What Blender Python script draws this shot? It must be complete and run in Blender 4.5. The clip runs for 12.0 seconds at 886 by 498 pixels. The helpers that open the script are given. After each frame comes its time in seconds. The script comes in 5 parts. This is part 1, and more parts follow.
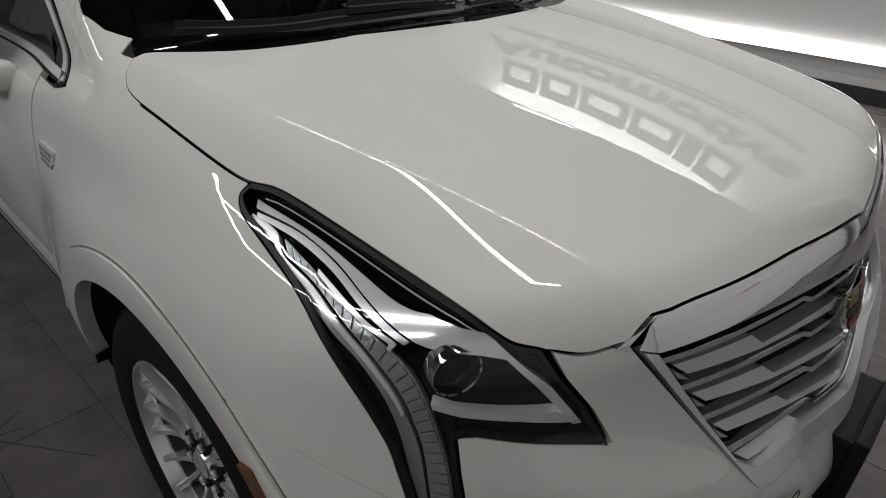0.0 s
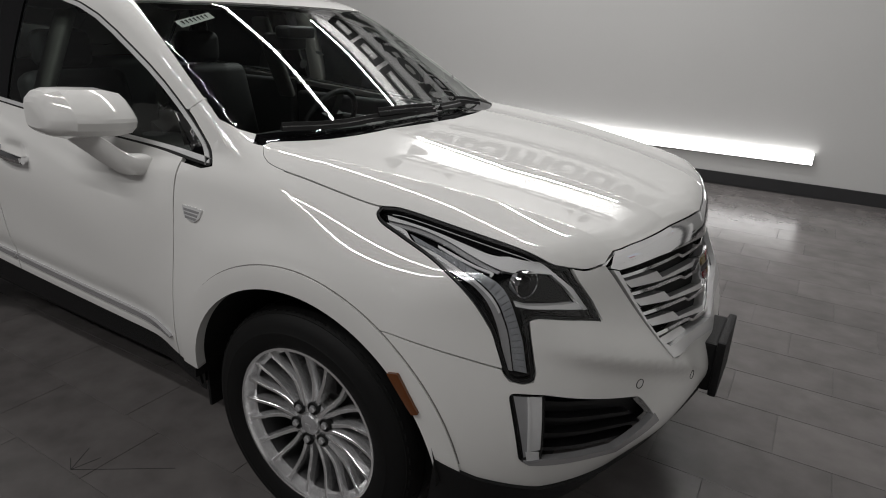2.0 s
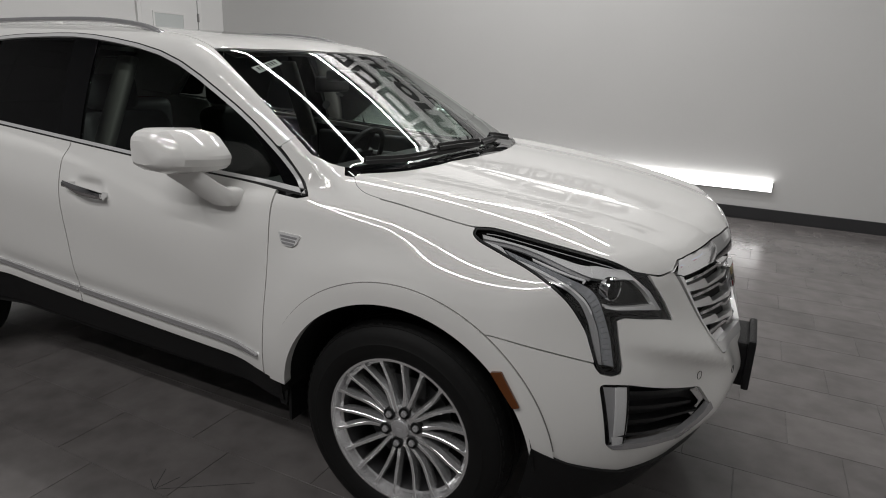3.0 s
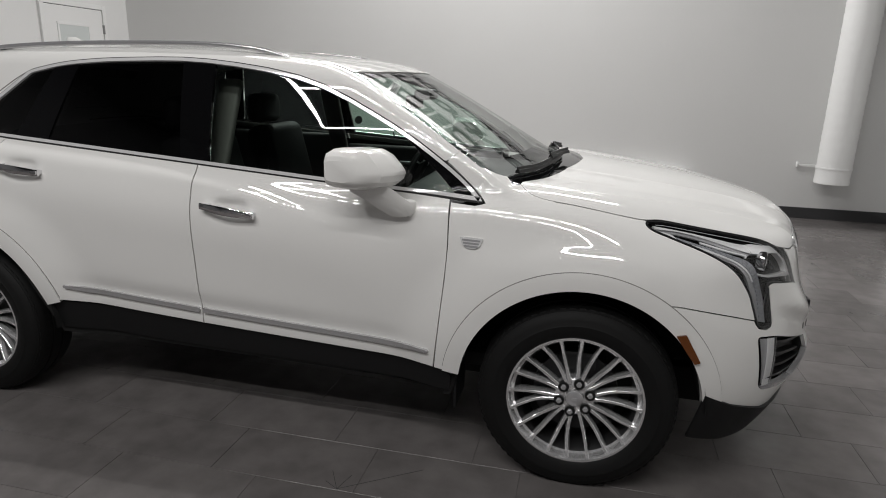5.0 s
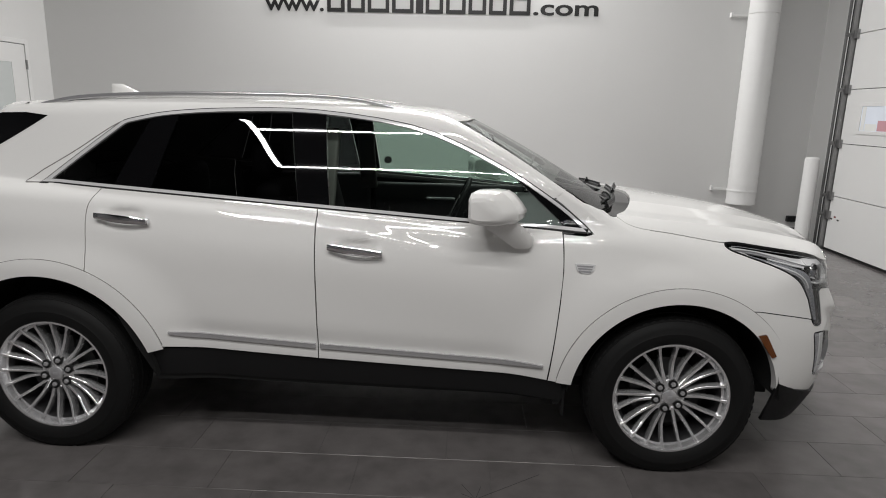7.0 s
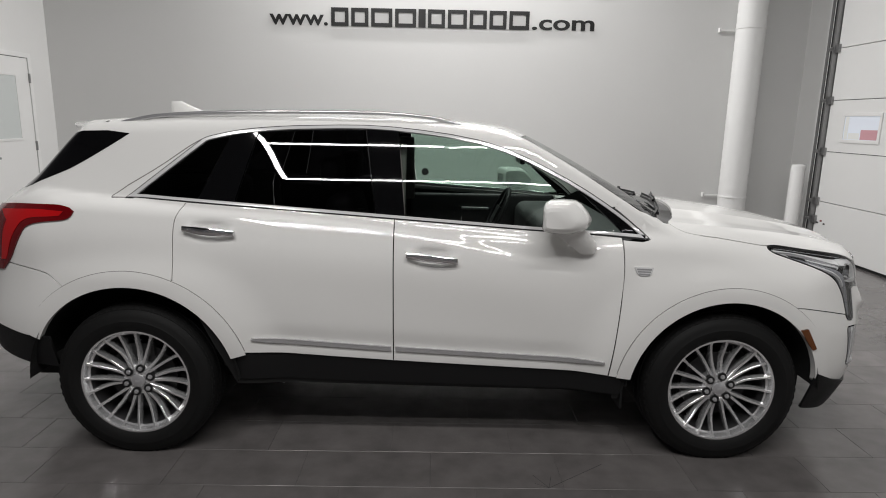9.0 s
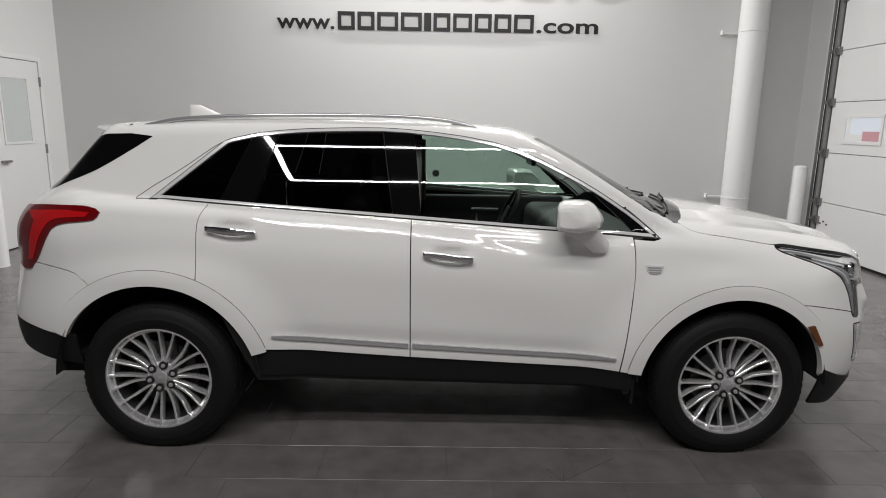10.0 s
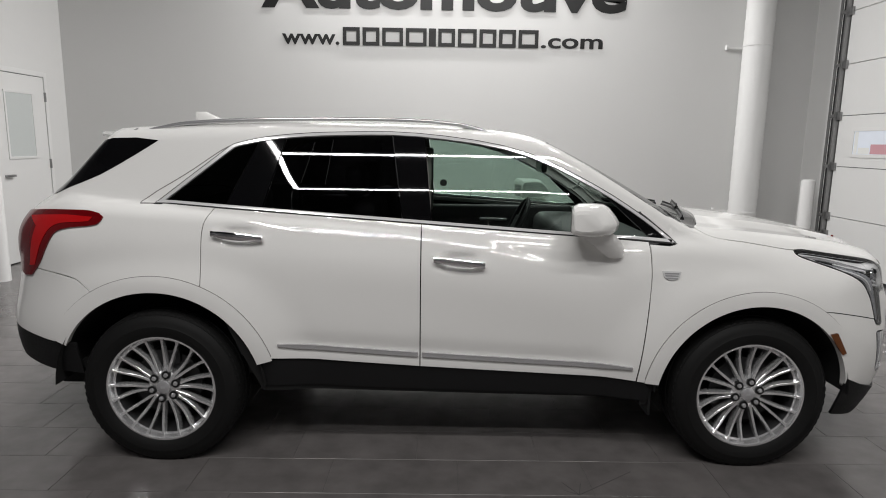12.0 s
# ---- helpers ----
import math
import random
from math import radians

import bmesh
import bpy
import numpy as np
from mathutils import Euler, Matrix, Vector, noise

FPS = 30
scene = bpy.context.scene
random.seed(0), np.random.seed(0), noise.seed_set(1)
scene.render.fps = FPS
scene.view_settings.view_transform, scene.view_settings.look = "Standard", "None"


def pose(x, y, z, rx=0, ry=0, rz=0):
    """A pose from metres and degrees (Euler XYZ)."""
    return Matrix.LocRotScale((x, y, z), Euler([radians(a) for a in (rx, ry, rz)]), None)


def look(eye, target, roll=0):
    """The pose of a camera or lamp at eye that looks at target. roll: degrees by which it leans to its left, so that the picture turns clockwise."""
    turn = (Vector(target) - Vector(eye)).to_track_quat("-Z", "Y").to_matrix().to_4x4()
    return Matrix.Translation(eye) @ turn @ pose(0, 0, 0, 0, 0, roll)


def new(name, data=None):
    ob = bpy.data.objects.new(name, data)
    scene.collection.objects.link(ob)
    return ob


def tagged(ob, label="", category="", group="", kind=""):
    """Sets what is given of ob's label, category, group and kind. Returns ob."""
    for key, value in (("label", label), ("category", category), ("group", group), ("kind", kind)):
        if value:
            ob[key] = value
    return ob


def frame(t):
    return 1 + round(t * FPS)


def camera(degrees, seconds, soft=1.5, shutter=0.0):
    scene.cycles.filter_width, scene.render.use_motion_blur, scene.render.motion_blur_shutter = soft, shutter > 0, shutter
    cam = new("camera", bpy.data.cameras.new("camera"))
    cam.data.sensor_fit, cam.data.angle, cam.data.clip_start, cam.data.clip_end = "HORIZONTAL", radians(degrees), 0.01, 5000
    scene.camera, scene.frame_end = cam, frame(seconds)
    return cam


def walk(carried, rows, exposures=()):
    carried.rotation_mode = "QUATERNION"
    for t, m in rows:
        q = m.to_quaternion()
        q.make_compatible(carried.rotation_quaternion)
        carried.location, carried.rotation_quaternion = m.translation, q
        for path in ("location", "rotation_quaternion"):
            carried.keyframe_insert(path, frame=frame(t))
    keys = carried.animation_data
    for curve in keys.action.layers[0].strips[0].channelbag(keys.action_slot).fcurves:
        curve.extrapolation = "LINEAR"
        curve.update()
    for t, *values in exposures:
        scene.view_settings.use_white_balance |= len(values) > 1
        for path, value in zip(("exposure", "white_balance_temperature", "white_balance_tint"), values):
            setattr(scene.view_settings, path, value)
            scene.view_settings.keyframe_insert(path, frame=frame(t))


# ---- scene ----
cam = camera(71.0, 12.0, soft=1.0)
PATH = [
    (0, (2.427, -1.209, 1.469), (1.255, 0.07, 0.474), 2.3),
    (0.5, (2.458, -1.442, 1.479), (1.409, 0.011, 0.591), 2.4),
    (1, (2.499, -1.626, 1.507), (1.551, -0.078, 0.668), 2.3),
    (1.5, (2.568, -1.817, 1.515), (1.618, -0.224, 0.766), 2.3),
    (2, (2.56, -2.046, 1.538), (1.614, -0.422, 0.853), 2.4),
    (2.5, (2.492, -2.279, 1.555), (1.588, -0.605, 0.935), 2.3),
    (3, (2.328, -2.448, 1.543), (1.493, -0.722, 0.974), 2.2),
    (3.5, (2.085, -2.616, 1.551), (1.356, -0.84, 0.992), 2.1),
    (3.7, (2.007, -2.688, 1.559), (1.309, -0.896, 1.009), 1.7),
    (5.3, (1.247, -3.189, 1.563), (0.882, -1.297, 1.027), 1.7),
    (5.5, (1.146, -3.249, 1.575), (0.821, -1.349, 1.039), 1.7),
    (6, (0.903, -3.42, 1.609), (0.666, -1.499, 1.105), 1.6),
    (6.5, (0.688, -3.49, 1.615), (0.52, -1.554, 1.145), 1.5),
    (7, (0.47, -3.521, 1.623), (0.404, -1.57, 1.186), 1.4),
    (7.5, (0.296, -3.589, 1.626), (0.29, -1.635, 1.202), 1.3),
    (9.5, (-0.033, -3.763, 1.654), (-0.006, -1.805, 1.247), 1.1),
    (10, (-0.064, -3.799, 1.651), (-0.039, -1.84, 1.249), 1.0),
    (10.5, (-0.081, -3.798, 1.64), (-0.055, -1.832, 1.271), 1.0),
    (11, (-0.09, -3.743, 1.602), (-0.066, -1.774, 1.254), 1.0),
    (11.5, (-0.109, -3.736, 1.581), (-0.087, -1.766, 1.239), 1.0),
    (12, (-0.105, -3.739, 1.568), (-0.087, -1.768, 1.229), 0.9),
]
walk(cam, [(t, look(eye, target, roll)) for t, eye, target, roll in PATH], [(0, -1.02), (1.0, -1.04), (1.5, -0.81), (2.0, -0.7), (3.5, -0.51), (5.5, -0.24), (7.5, -0.18), (12, -0.14)])

# ---- world, lights ----
world = bpy.data.worlds.new("room_air")
scene.world = world
world.use_nodes = True
world.node_tree.nodes["Background"].inputs[0].default_value = (0.9, 0.95, 1.0, 1)
world.node_tree.nodes["Background"].inputs[1].default_value = 0.25

X0, X1, Y0, Y1, TOP = -5.34, 5.11, -8.2, 5.225, 5.15   # the room's inner faces
LED = (1.0, 0.984, 0.974)


def strip_lamp(a, b, z, power, width=0.07):
    """A long ceiling tube from a to b, shining down."""
    a, b = Vector((*a, z)), Vector((*b, z))
    lamp = bpy.data.lights.new("tube_light", "AREA")
    lamp.shape, lamp.size, lamp.size_y = "RECTANGLE", (b - a).length, width
    lamp.energy, lamp.color = power * (b - a).length, LED
    ob = new("tube_light", lamp)
    ob.matrix_world = Matrix.Translation((a + b) / 2) @ Matrix.Rotation(math.atan2((b - a).y, (b - a).x), 4, "Z")
    return ob


TUBES = [((-2.1, 0.8), (2.6, 0.8)), ((-2.1, 2.85), (2.3, 2.85)), ((-2.1, 5.03), (2.1, 5.03)), ((-2.1, -3.85), (2.55, -3.85)),
         ((-2.1, -5.25), (2.55, -5.25)), ((-2.1, -3.2), (-2.1, -5.25))]
TUBE_POWER = (25, 29, 55, 29, 29, 27)     # watts a metre
TUBE_Z = 5.0
for (a, b), power in zip(TUBES, TUBE_POWER):
    strip_lamp(a, b, TUBE_Z, power)

# ---- materials ----
def material(name, colour, rough=0.5, metal=0.0, coat=0.0, grain=0.0, grain_size=60.0, bump=0.0, bump_size=200.0, blotch=0.0, spec=0.5, coat_rough=0.03):
    m = bpy.data.materials.new(name)
    m.use_nodes = True
    t = m.node_tree
    b = t.nodes["Principled BSDF"]
    b.inputs["Base Color"].default_value = (*colour, 1)
    b.inputs["Roughness"].default_value, b.inputs["Metallic"].default_value = rough, metal
    b.inputs["Coat Weight"].default_value, b.inputs["Coat Roughness"].default_value = coat, coat_rough
    b.inputs["Specular IOR Level"].default_value = spec
    at = t.nodes.new("ShaderNodeNewGeometry")
    if grain or blotch:
        fine, wide = t.nodes.new("ShaderNodeTexNoise"), t.nodes.new("ShaderNodeTexNoise")
        fine.inputs["Scale"].default_value, fine.inputs["Detail"].default_value = grain_size, 6
        wide.inputs["Scale"].default_value, wide.inputs["Detail"].default_value = 1.3, 4
        for n in (fine, wide):
            t.links.new(at.outputs["Position"], n.inputs["Vector"])
        total = t.nodes.new("ShaderNodeMath")
        total.operation = "MULTIPLY_ADD"
        t.links.new(fine.outputs[0], total.inputs[0])
        total.inputs[1].default_value = grain
        part_b = t.nodes.new("ShaderNodeMath")
        part_b.operation = "MULTIPLY_ADD"
        t.links.new(wide.outputs[0], part_b.inputs[0])
        part_b.inputs[1].default_value, part_b.inputs[2].default_value = blotch, 1 - 0.5 * (grain + blotch)
        t.links.new(part_b.outputs[0], total.inputs[2])
        mix = t.nodes.new("ShaderNodeMix")
        mix.data_type, mix.blend_type = "RGBA", "MULTIPLY"
        mix.inputs["Factor"].default_value = 1
        mix.inputs["A"].default_value = (*colour, 1)
        t.links.new(total.outputs[0], mix.inputs["B"])
        t.links.new(mix.outputs["Result"], b.inputs["Base Color"])
    if bump:
        n, p = t.nodes.new("ShaderNodeTexNoise"), t.nodes.new("ShaderNodeBump")
        n.inputs["Scale"].default_value, n.inputs["Detail"].default_value = bump_size, 3
        t.links.new(at.outputs["Position"], n.inputs["Vector"])
        t.links.new(n.outputs[0], p.inputs["Height"])
        p.inputs["Strength"].default_value, p.inputs["Distance"].default_value = bump, 0.002
        t.links.new(p.outputs[0], b.inputs["Normal"])
    return m


def glass(name, tint, rough=0.0):
    """Thin tinted pane: it lets straight light through and mirrors by its Fresnel gloss."""
    m = bpy.data.materials.new(name)
    m.use_nodes = True
    t = m.node_tree
    t.nodes.remove(t.nodes["Principled BSDF"])
    see, gloss, mix, fr = (t.nodes.new(k) for k in ("ShaderNodeBsdfTransparent", "ShaderNodeBsdfGlossy", "ShaderNodeMixShader", "ShaderNodeFresnel"))
    see.inputs[0].default_value = (*tint, 1)
    gloss.inputs["Roughness"].default_value = rough
    fr.inputs[0].default_value = 1.55
    t.links.new(fr.outputs[0], mix.inputs[0])
    t.links.new(see.outputs[0], mix.inputs[1])
    t.links.new(gloss.outputs[0], mix.inputs[2])
    t.links.new(mix.outputs[0], t.nodes["Material Output"].inputs[0])
    return m


PAINT = material("pearl_white_paint", (0.80, 0.795, 0.775), 0.42, 0, 1.0, grain=0.03, grain_size=900, coat_rough=0.012, spec=0.0)
PAINT.node_tree.nodes["Principled BSDF"].inputs["Coat IOR"].default_value = 1.75
BLACK = material("satin_black_plastic", (0.006, 0.006, 0.0065), 0.42, spec=0.35, grain=0.2, grain_size=300, bump=0.15, bump_size=900)
CLAD = material("grained_black_cladding", (0.007, 0.007, 0.0075), 0.55, spec=0.3, grain=0.3, grain_size=150, bump=0.4, bump_size=700)
PIANO = material("gloss_black_trim", (0.004, 0.004, 0.0045), 0.03, spec=0.28)
# near black for hidden inner parts and for shade in the wheel recesses
INNER = material("dark_inner_parts_and_shade", (0.006, 0.006, 0.006), 0.9)
CHROME = material("chrome", (0.78, 0.78, 0.79), 0.06, 1.0)
SATIN = material("satin_chrome", (0.58, 0.58, 0.59), 0.2, 0.65, grain=0.06, grain_size=200)
ALLOY = material("bright_machined_alloy", (0.84, 0.84, 0.845), 0.20, 0.80, grain=0.05, grain_size=90)
# near black: shade painted on the deep rim barrel; also caliper and door track
SHADE_DARK_METAL = material("shade_and_dark_metal", (0.008, 0.008, 0.0085), 0.5)
ROTOR = material("dull_brake_iron", (0.035, 0.035, 0.036), 0.5, 0.6, grain=0.3)
SEAM = material("grey_shut_line", (0.20, 0.19, 0.185), 0.8)
RUBBER = material("tyre_rubber", (0.006, 0.006, 0.006), 0.65, spec=0.22, grain=0.35, grain_size=60, bump=0.3, bump_size=400)
GLASS = glass("clear_green_glass", (0.78, 0.86, 0.82))
GLASS_DOOR = glass("front_door_glass", (0.57, 0.68, 0.62))
GLASS_DARK = glass("privacy_glass", (0.045, 0.045, 0.048))
WALL = material("painted_wall", (0.68, 0.68, 0.67), 0.6, grain=0.03, grain_size=40, blotch=0.05, bump=0.08, bump_size=120)
CEIL = material("dark_ceiling_deck", (0.055, 0.055, 0.057), 0.7, grain=0.05, blotch=0.06)
BASE = material("charcoal_baseboard", (0.035, 0.035, 0.037), 0.45, grain=0.15)
LETTER = material("black_wall_lettering", (0.012, 0.012, 0.012), 0.4, grain=0.1)
FLOOR = material("grey_porcelain_tile", (0.122, 0.113, 0.111), 0.20, grain=0.8, grain_size=7, blotch=0.55, bump=0.06, bump_size=60)
_t = FLOOR.node_tree
_hsv, _mr, _oi, _geo, _add = (_t.nodes.new(k) for k in ("ShaderNodeHueSaturation", "ShaderNodeMapRange", "ShaderNodeObjectInfo", "ShaderNodeNewGeometry", "ShaderNodeMath"))
_src = _t.nodes["Principled BSDF"].inputs["Base Color"].links[0].from_socket
_add.operation = "ADD"
_t.links.new(_oi.outputs["Random"], _add.inputs[0])
_t.links.new(_geo.outputs["Random Per Island"], _add.inputs[1])
_mr.inputs["From Max"].default_value, _mr.inputs["To Min"].default_value, _mr.inputs["To Max"].default_value = 2.0, 0.78, 1.22
_t.links.new(_add.outputs[0], _mr.inputs["Value"])
_t.links.new(_mr.outputs[0], _hsv.inputs["Value"])
_t.links.new(_src, _hsv.inputs["Color"])
_t.links.new(_hsv.outputs[0], _t.nodes["Principled BSDF"].inputs["Base Color"])
_worn, _gloss, _at = _t.nodes.new("ShaderNodeTexNoise"), _t.nodes.new("ShaderNodeMapRange"), _t.nodes.new("ShaderNodeNewGeometry")
_worn.inputs["Scale"].default_value, _worn.inputs["Detail"].default_value, _worn.inputs["Roughness"].default_value = 2.6, 9, 0.68
_t.links.new(_at.outputs["Position"], _worn.inputs["Vector"])
_gloss.inputs["From Min"].default_value, _gloss.inputs["From Max"].default_value = 0.3, 0.7
_gloss.inputs["To Min"].default_value, _gloss.inputs["To Max"].default_value = 0.16, 0.27
_t.links.new(_worn.outputs[0], _gloss.inputs["Value"])
_t.links.new(_gloss.outputs[0], _t.nodes["Principled BSDF"].inputs["Roughness"])
GROUT = material("grey_grout", (0.098, 0.093, 0.090), 0.85, grain=0.3)
DOORW = material("white_painted_steel", (0.72, 0.72, 0.71), 0.4, grain=0.02, blotch=0.03)
STEEL = material("galvanised_steel", (0.30, 0.30, 0.30), 0.4, 0.9, grain=0.3, grain_size=30)
WRAP = material("white_wrapped_duct", (0.76, 0.76, 0.75), 0.55, grain=0.04, bump=0.3, bump_size=30)
FROST = material("frosted_pane", (0.55, 0.58, 0.57), 0.25, grain=0.05)
AMBER = material("amber_marker_lens", (0.13, 0.036, 0.004), 0.12, coat=0.5, grain=0.15, grain_size=200)
RED = material("red_tail_lens", (0.13, 0.002, 0.004), 0.12, grain=0.2, grain_size=120, spec=0.35)
RED_BRIGHT = material("bright_red_light_guide", (0.46, 0.006, 0.008), 0.16, spec=0.3, grain=0.15, grain_size=160)
LAMPCH = material("bright_lamp_reflector", (0.92, 0.92, 0.92), 0.12, 0.35)
LENS = glass("clear_lamp_lens", (0.98, 0.985, 0.99))
GUIDE = material("ribbed_light_guide", (0.36, 0.37, 0.39), 0.12, 0.3, grain=0.5, grain_size=140, bump=0.8, bump_size=110)
GREYCH = material("grey_lamp_bezel", (0.50, 0.50, 0.51), 0.2, 0.5, grain=0.1)
CLOTH = material("dark_grey_leather", (0.016, 0.016, 0.017), 0.6, grain=0.2, bump=0.3)
TRIMG = material("pale_grey_cabin_trim", (0.22, 0.21, 0.195), 0.7, grain=0.1)
ENAMEL = material("red_enamel", (0.16, 0.012, 0.012), 0.25)
GOLD = material("gold_enamel", (0.35, 0.27, 0.1), 0.25, 0.8)
PAPER = material("white_paper_tag", (0.75, 0.76, 0.74), 0.8, grain=0.05)
INK = material("dark_ink", (0.05, 0.05, 0.05), 0.8)
GAP = material("dark_gap", (0.02, 0.02, 0.02), 0.9)
VIEW_RED = material("far_red_paint", (0.55, 0.30, 0.33), 0.8, blotch=0.3)
OUTSIDE = material("pale_outdoor_view", (0.74, 0.79, 0.87), 0.9, blotch=0.2)
SILVER = material("bright_silver_finish", (0.86, 0.86, 0.86), 0.18, 0.35, grain=0.04, grain_size=120)
DARKWALL = material("dark_grey_back_wall", (0.14, 0.14, 0.145), 0.7, grain=0.1, blotch=0.2)

# ---- body form: one smooth solid, from which every panel is cut ----
def smooth_curve(xs, ys):
    """A natural cubic through a few stations, straight beyond the ends."""
    xs, ys = np.array(xs, float), np.array(ys, float)
    n = len(xs)
    h = np.diff(xs)
    a, b = np.zeros((n, n)), np.zeros(n)
    a[0, 0] = a[-1, -1] = 1
    for i in range(1, n - 1):
        a[i, i - 1], a[i, i], a[i, i + 1] = h[i - 1], 2 * (h[i - 1] + h[i]), h[i]
        b[i] = 6 * ((ys[i + 1] - ys[i]) / h[i] - (ys[i] - ys[i - 1]) / h[i - 1])
    m = np.linalg.solve(a, b)

    def value(x):
        x = np.asarray(x, float)
        xc = np.clip(x, xs[0], xs[-1])
        i = np.clip(np.searchsorted(xs, xc) - 1, 0, n - 2)
        p, q, k = xs[i + 1] - xc, xc - xs[i], h[i]
        y = (m[i] * p ** 3 + m[i + 1] * q ** 3) / (6 * k) + (ys[i] / k - m[i] * k / 6) * p + (ys[i + 1] / k - m[i + 1] * k / 6) * q
        s0 = (ys[1] - ys[0]) / h[0] - h[0] * (2 * m[0] + m[1]) / 6
        s1 = (ys[-1] - ys[-2]) / h[-1] + h[-1] * (m[-2] + 2 * m[-1]) / 6
        return y + np.where(x < xs[0], (x - xs[0]) * s0, 0) + np.where(x > xs[-1], (x - xs[-1]) * s1, 0)
    return value


def smax(a, b, k):
    h = np.clip(0.5 + 0.5 * (a - b) / k, 0, 1)
    return b + (a - b) * h + k * h * (1 - h)


def smin(a, b, k):
    return -smax(-a, -b, k)


def step(x, a, b):
    t = np.clip((x - a) / (b - a), 0, 1)
    return t * t * t * (t * (6 * t - 15) + 10)


AXLE_F, AXLE_R, HUB_Z, MID = 1.4285, -1.4285, 0.372, 0.035
side_section = smooth_curve([0.15, 0.42, 0.52, 0.66, 0.85, 1.0, 1.12, 1.3], [0.82, 0.880, 0.899, 0.914, 0.925, 0.919, 0.886, 0.81])
hood_line = smooth_curve([0.6, 1.1, 1.5, 1.9, 2.15, 2.3, 2.45], [1.24, 1.215, 1.185, 1.135, 1.08, 1.03, 0.965])
nose_line = smooth_curve([0.15, 0.32, 0.48, 0.63, 0.74, 0.86, 1.0, 1.1], [-0.20, -0.075, -0.01, 0.0, -0.02, -0.05, -0.075, -0.10])
tail_line = smooth_curve([0.2, 0.42, 0.62, 0.8, 0.98, 1.13, 1.22, 1.3, 1.4, 1.55, 1.7], [-2.28, -2.37, -2.415, -2.38, -2.35, -2.33, -2.25, -2.14, -2.03, -1.885, -1.74])
roof_line = smooth_curve([-2.3, -2.0, -1.5, -1.0, -0.5, 0.0, 0.45, 0.8], [1.545, 1.595, 1.645, 1.668, 1.674, 1.66, 1.615, 1.555])
screen_line = smooth_curve([0.2, 0.45, 0.75, 1.0, 1.3], [1.725, 1.61, 1.462, 1.325, 1.155])
glass_section = smooth_curve([1.0, 1.15, 1.3, 1.45, 1.6, 1.7], [0.892, 0.858, 0.810, 0.748, 0.677, 0.62])


def belt(x):
    return 1.173 - 0.063 * x


def hood_drop(x, w):
    """How far the hood falls beside its middle: a flat dome, a crease, a hollow, a second crease and the rolled edge."""
    near = 0.345 - 0.14 * np.maximum(x - 1.77, 0)
    far = np.clip(0.735 - 0.187 * (x - 1.39), 0.56, 0.74)
    span = far - near
    s = np.clip((w - near) / span, 0, 1)
    mid = np.minimum(w, near)
    dome = 0.1125 * np.minimum(mid, 0.2) ** 2 + 0.045 * np.maximum(mid - 0.2, 0)
    hollow = span * (0.092 * s - 0.2 * (np.clip(s, 0.45, 0.65) - 0.45) ** 2 - 0.08 * np.maximum(s - 0.65, 0) + 0.0143 * (1 - (1 - s) ** 7))
    past = np.maximum(w - far, 0)
    edge = (0.24 * past + 0.85 * past ** 2) * (1 - 0.4 * step(x, 1.7, 2.1))
    return (dome + hollow + edge) * (0.80 + 0.25 * step(x, 1.1, 1.9))


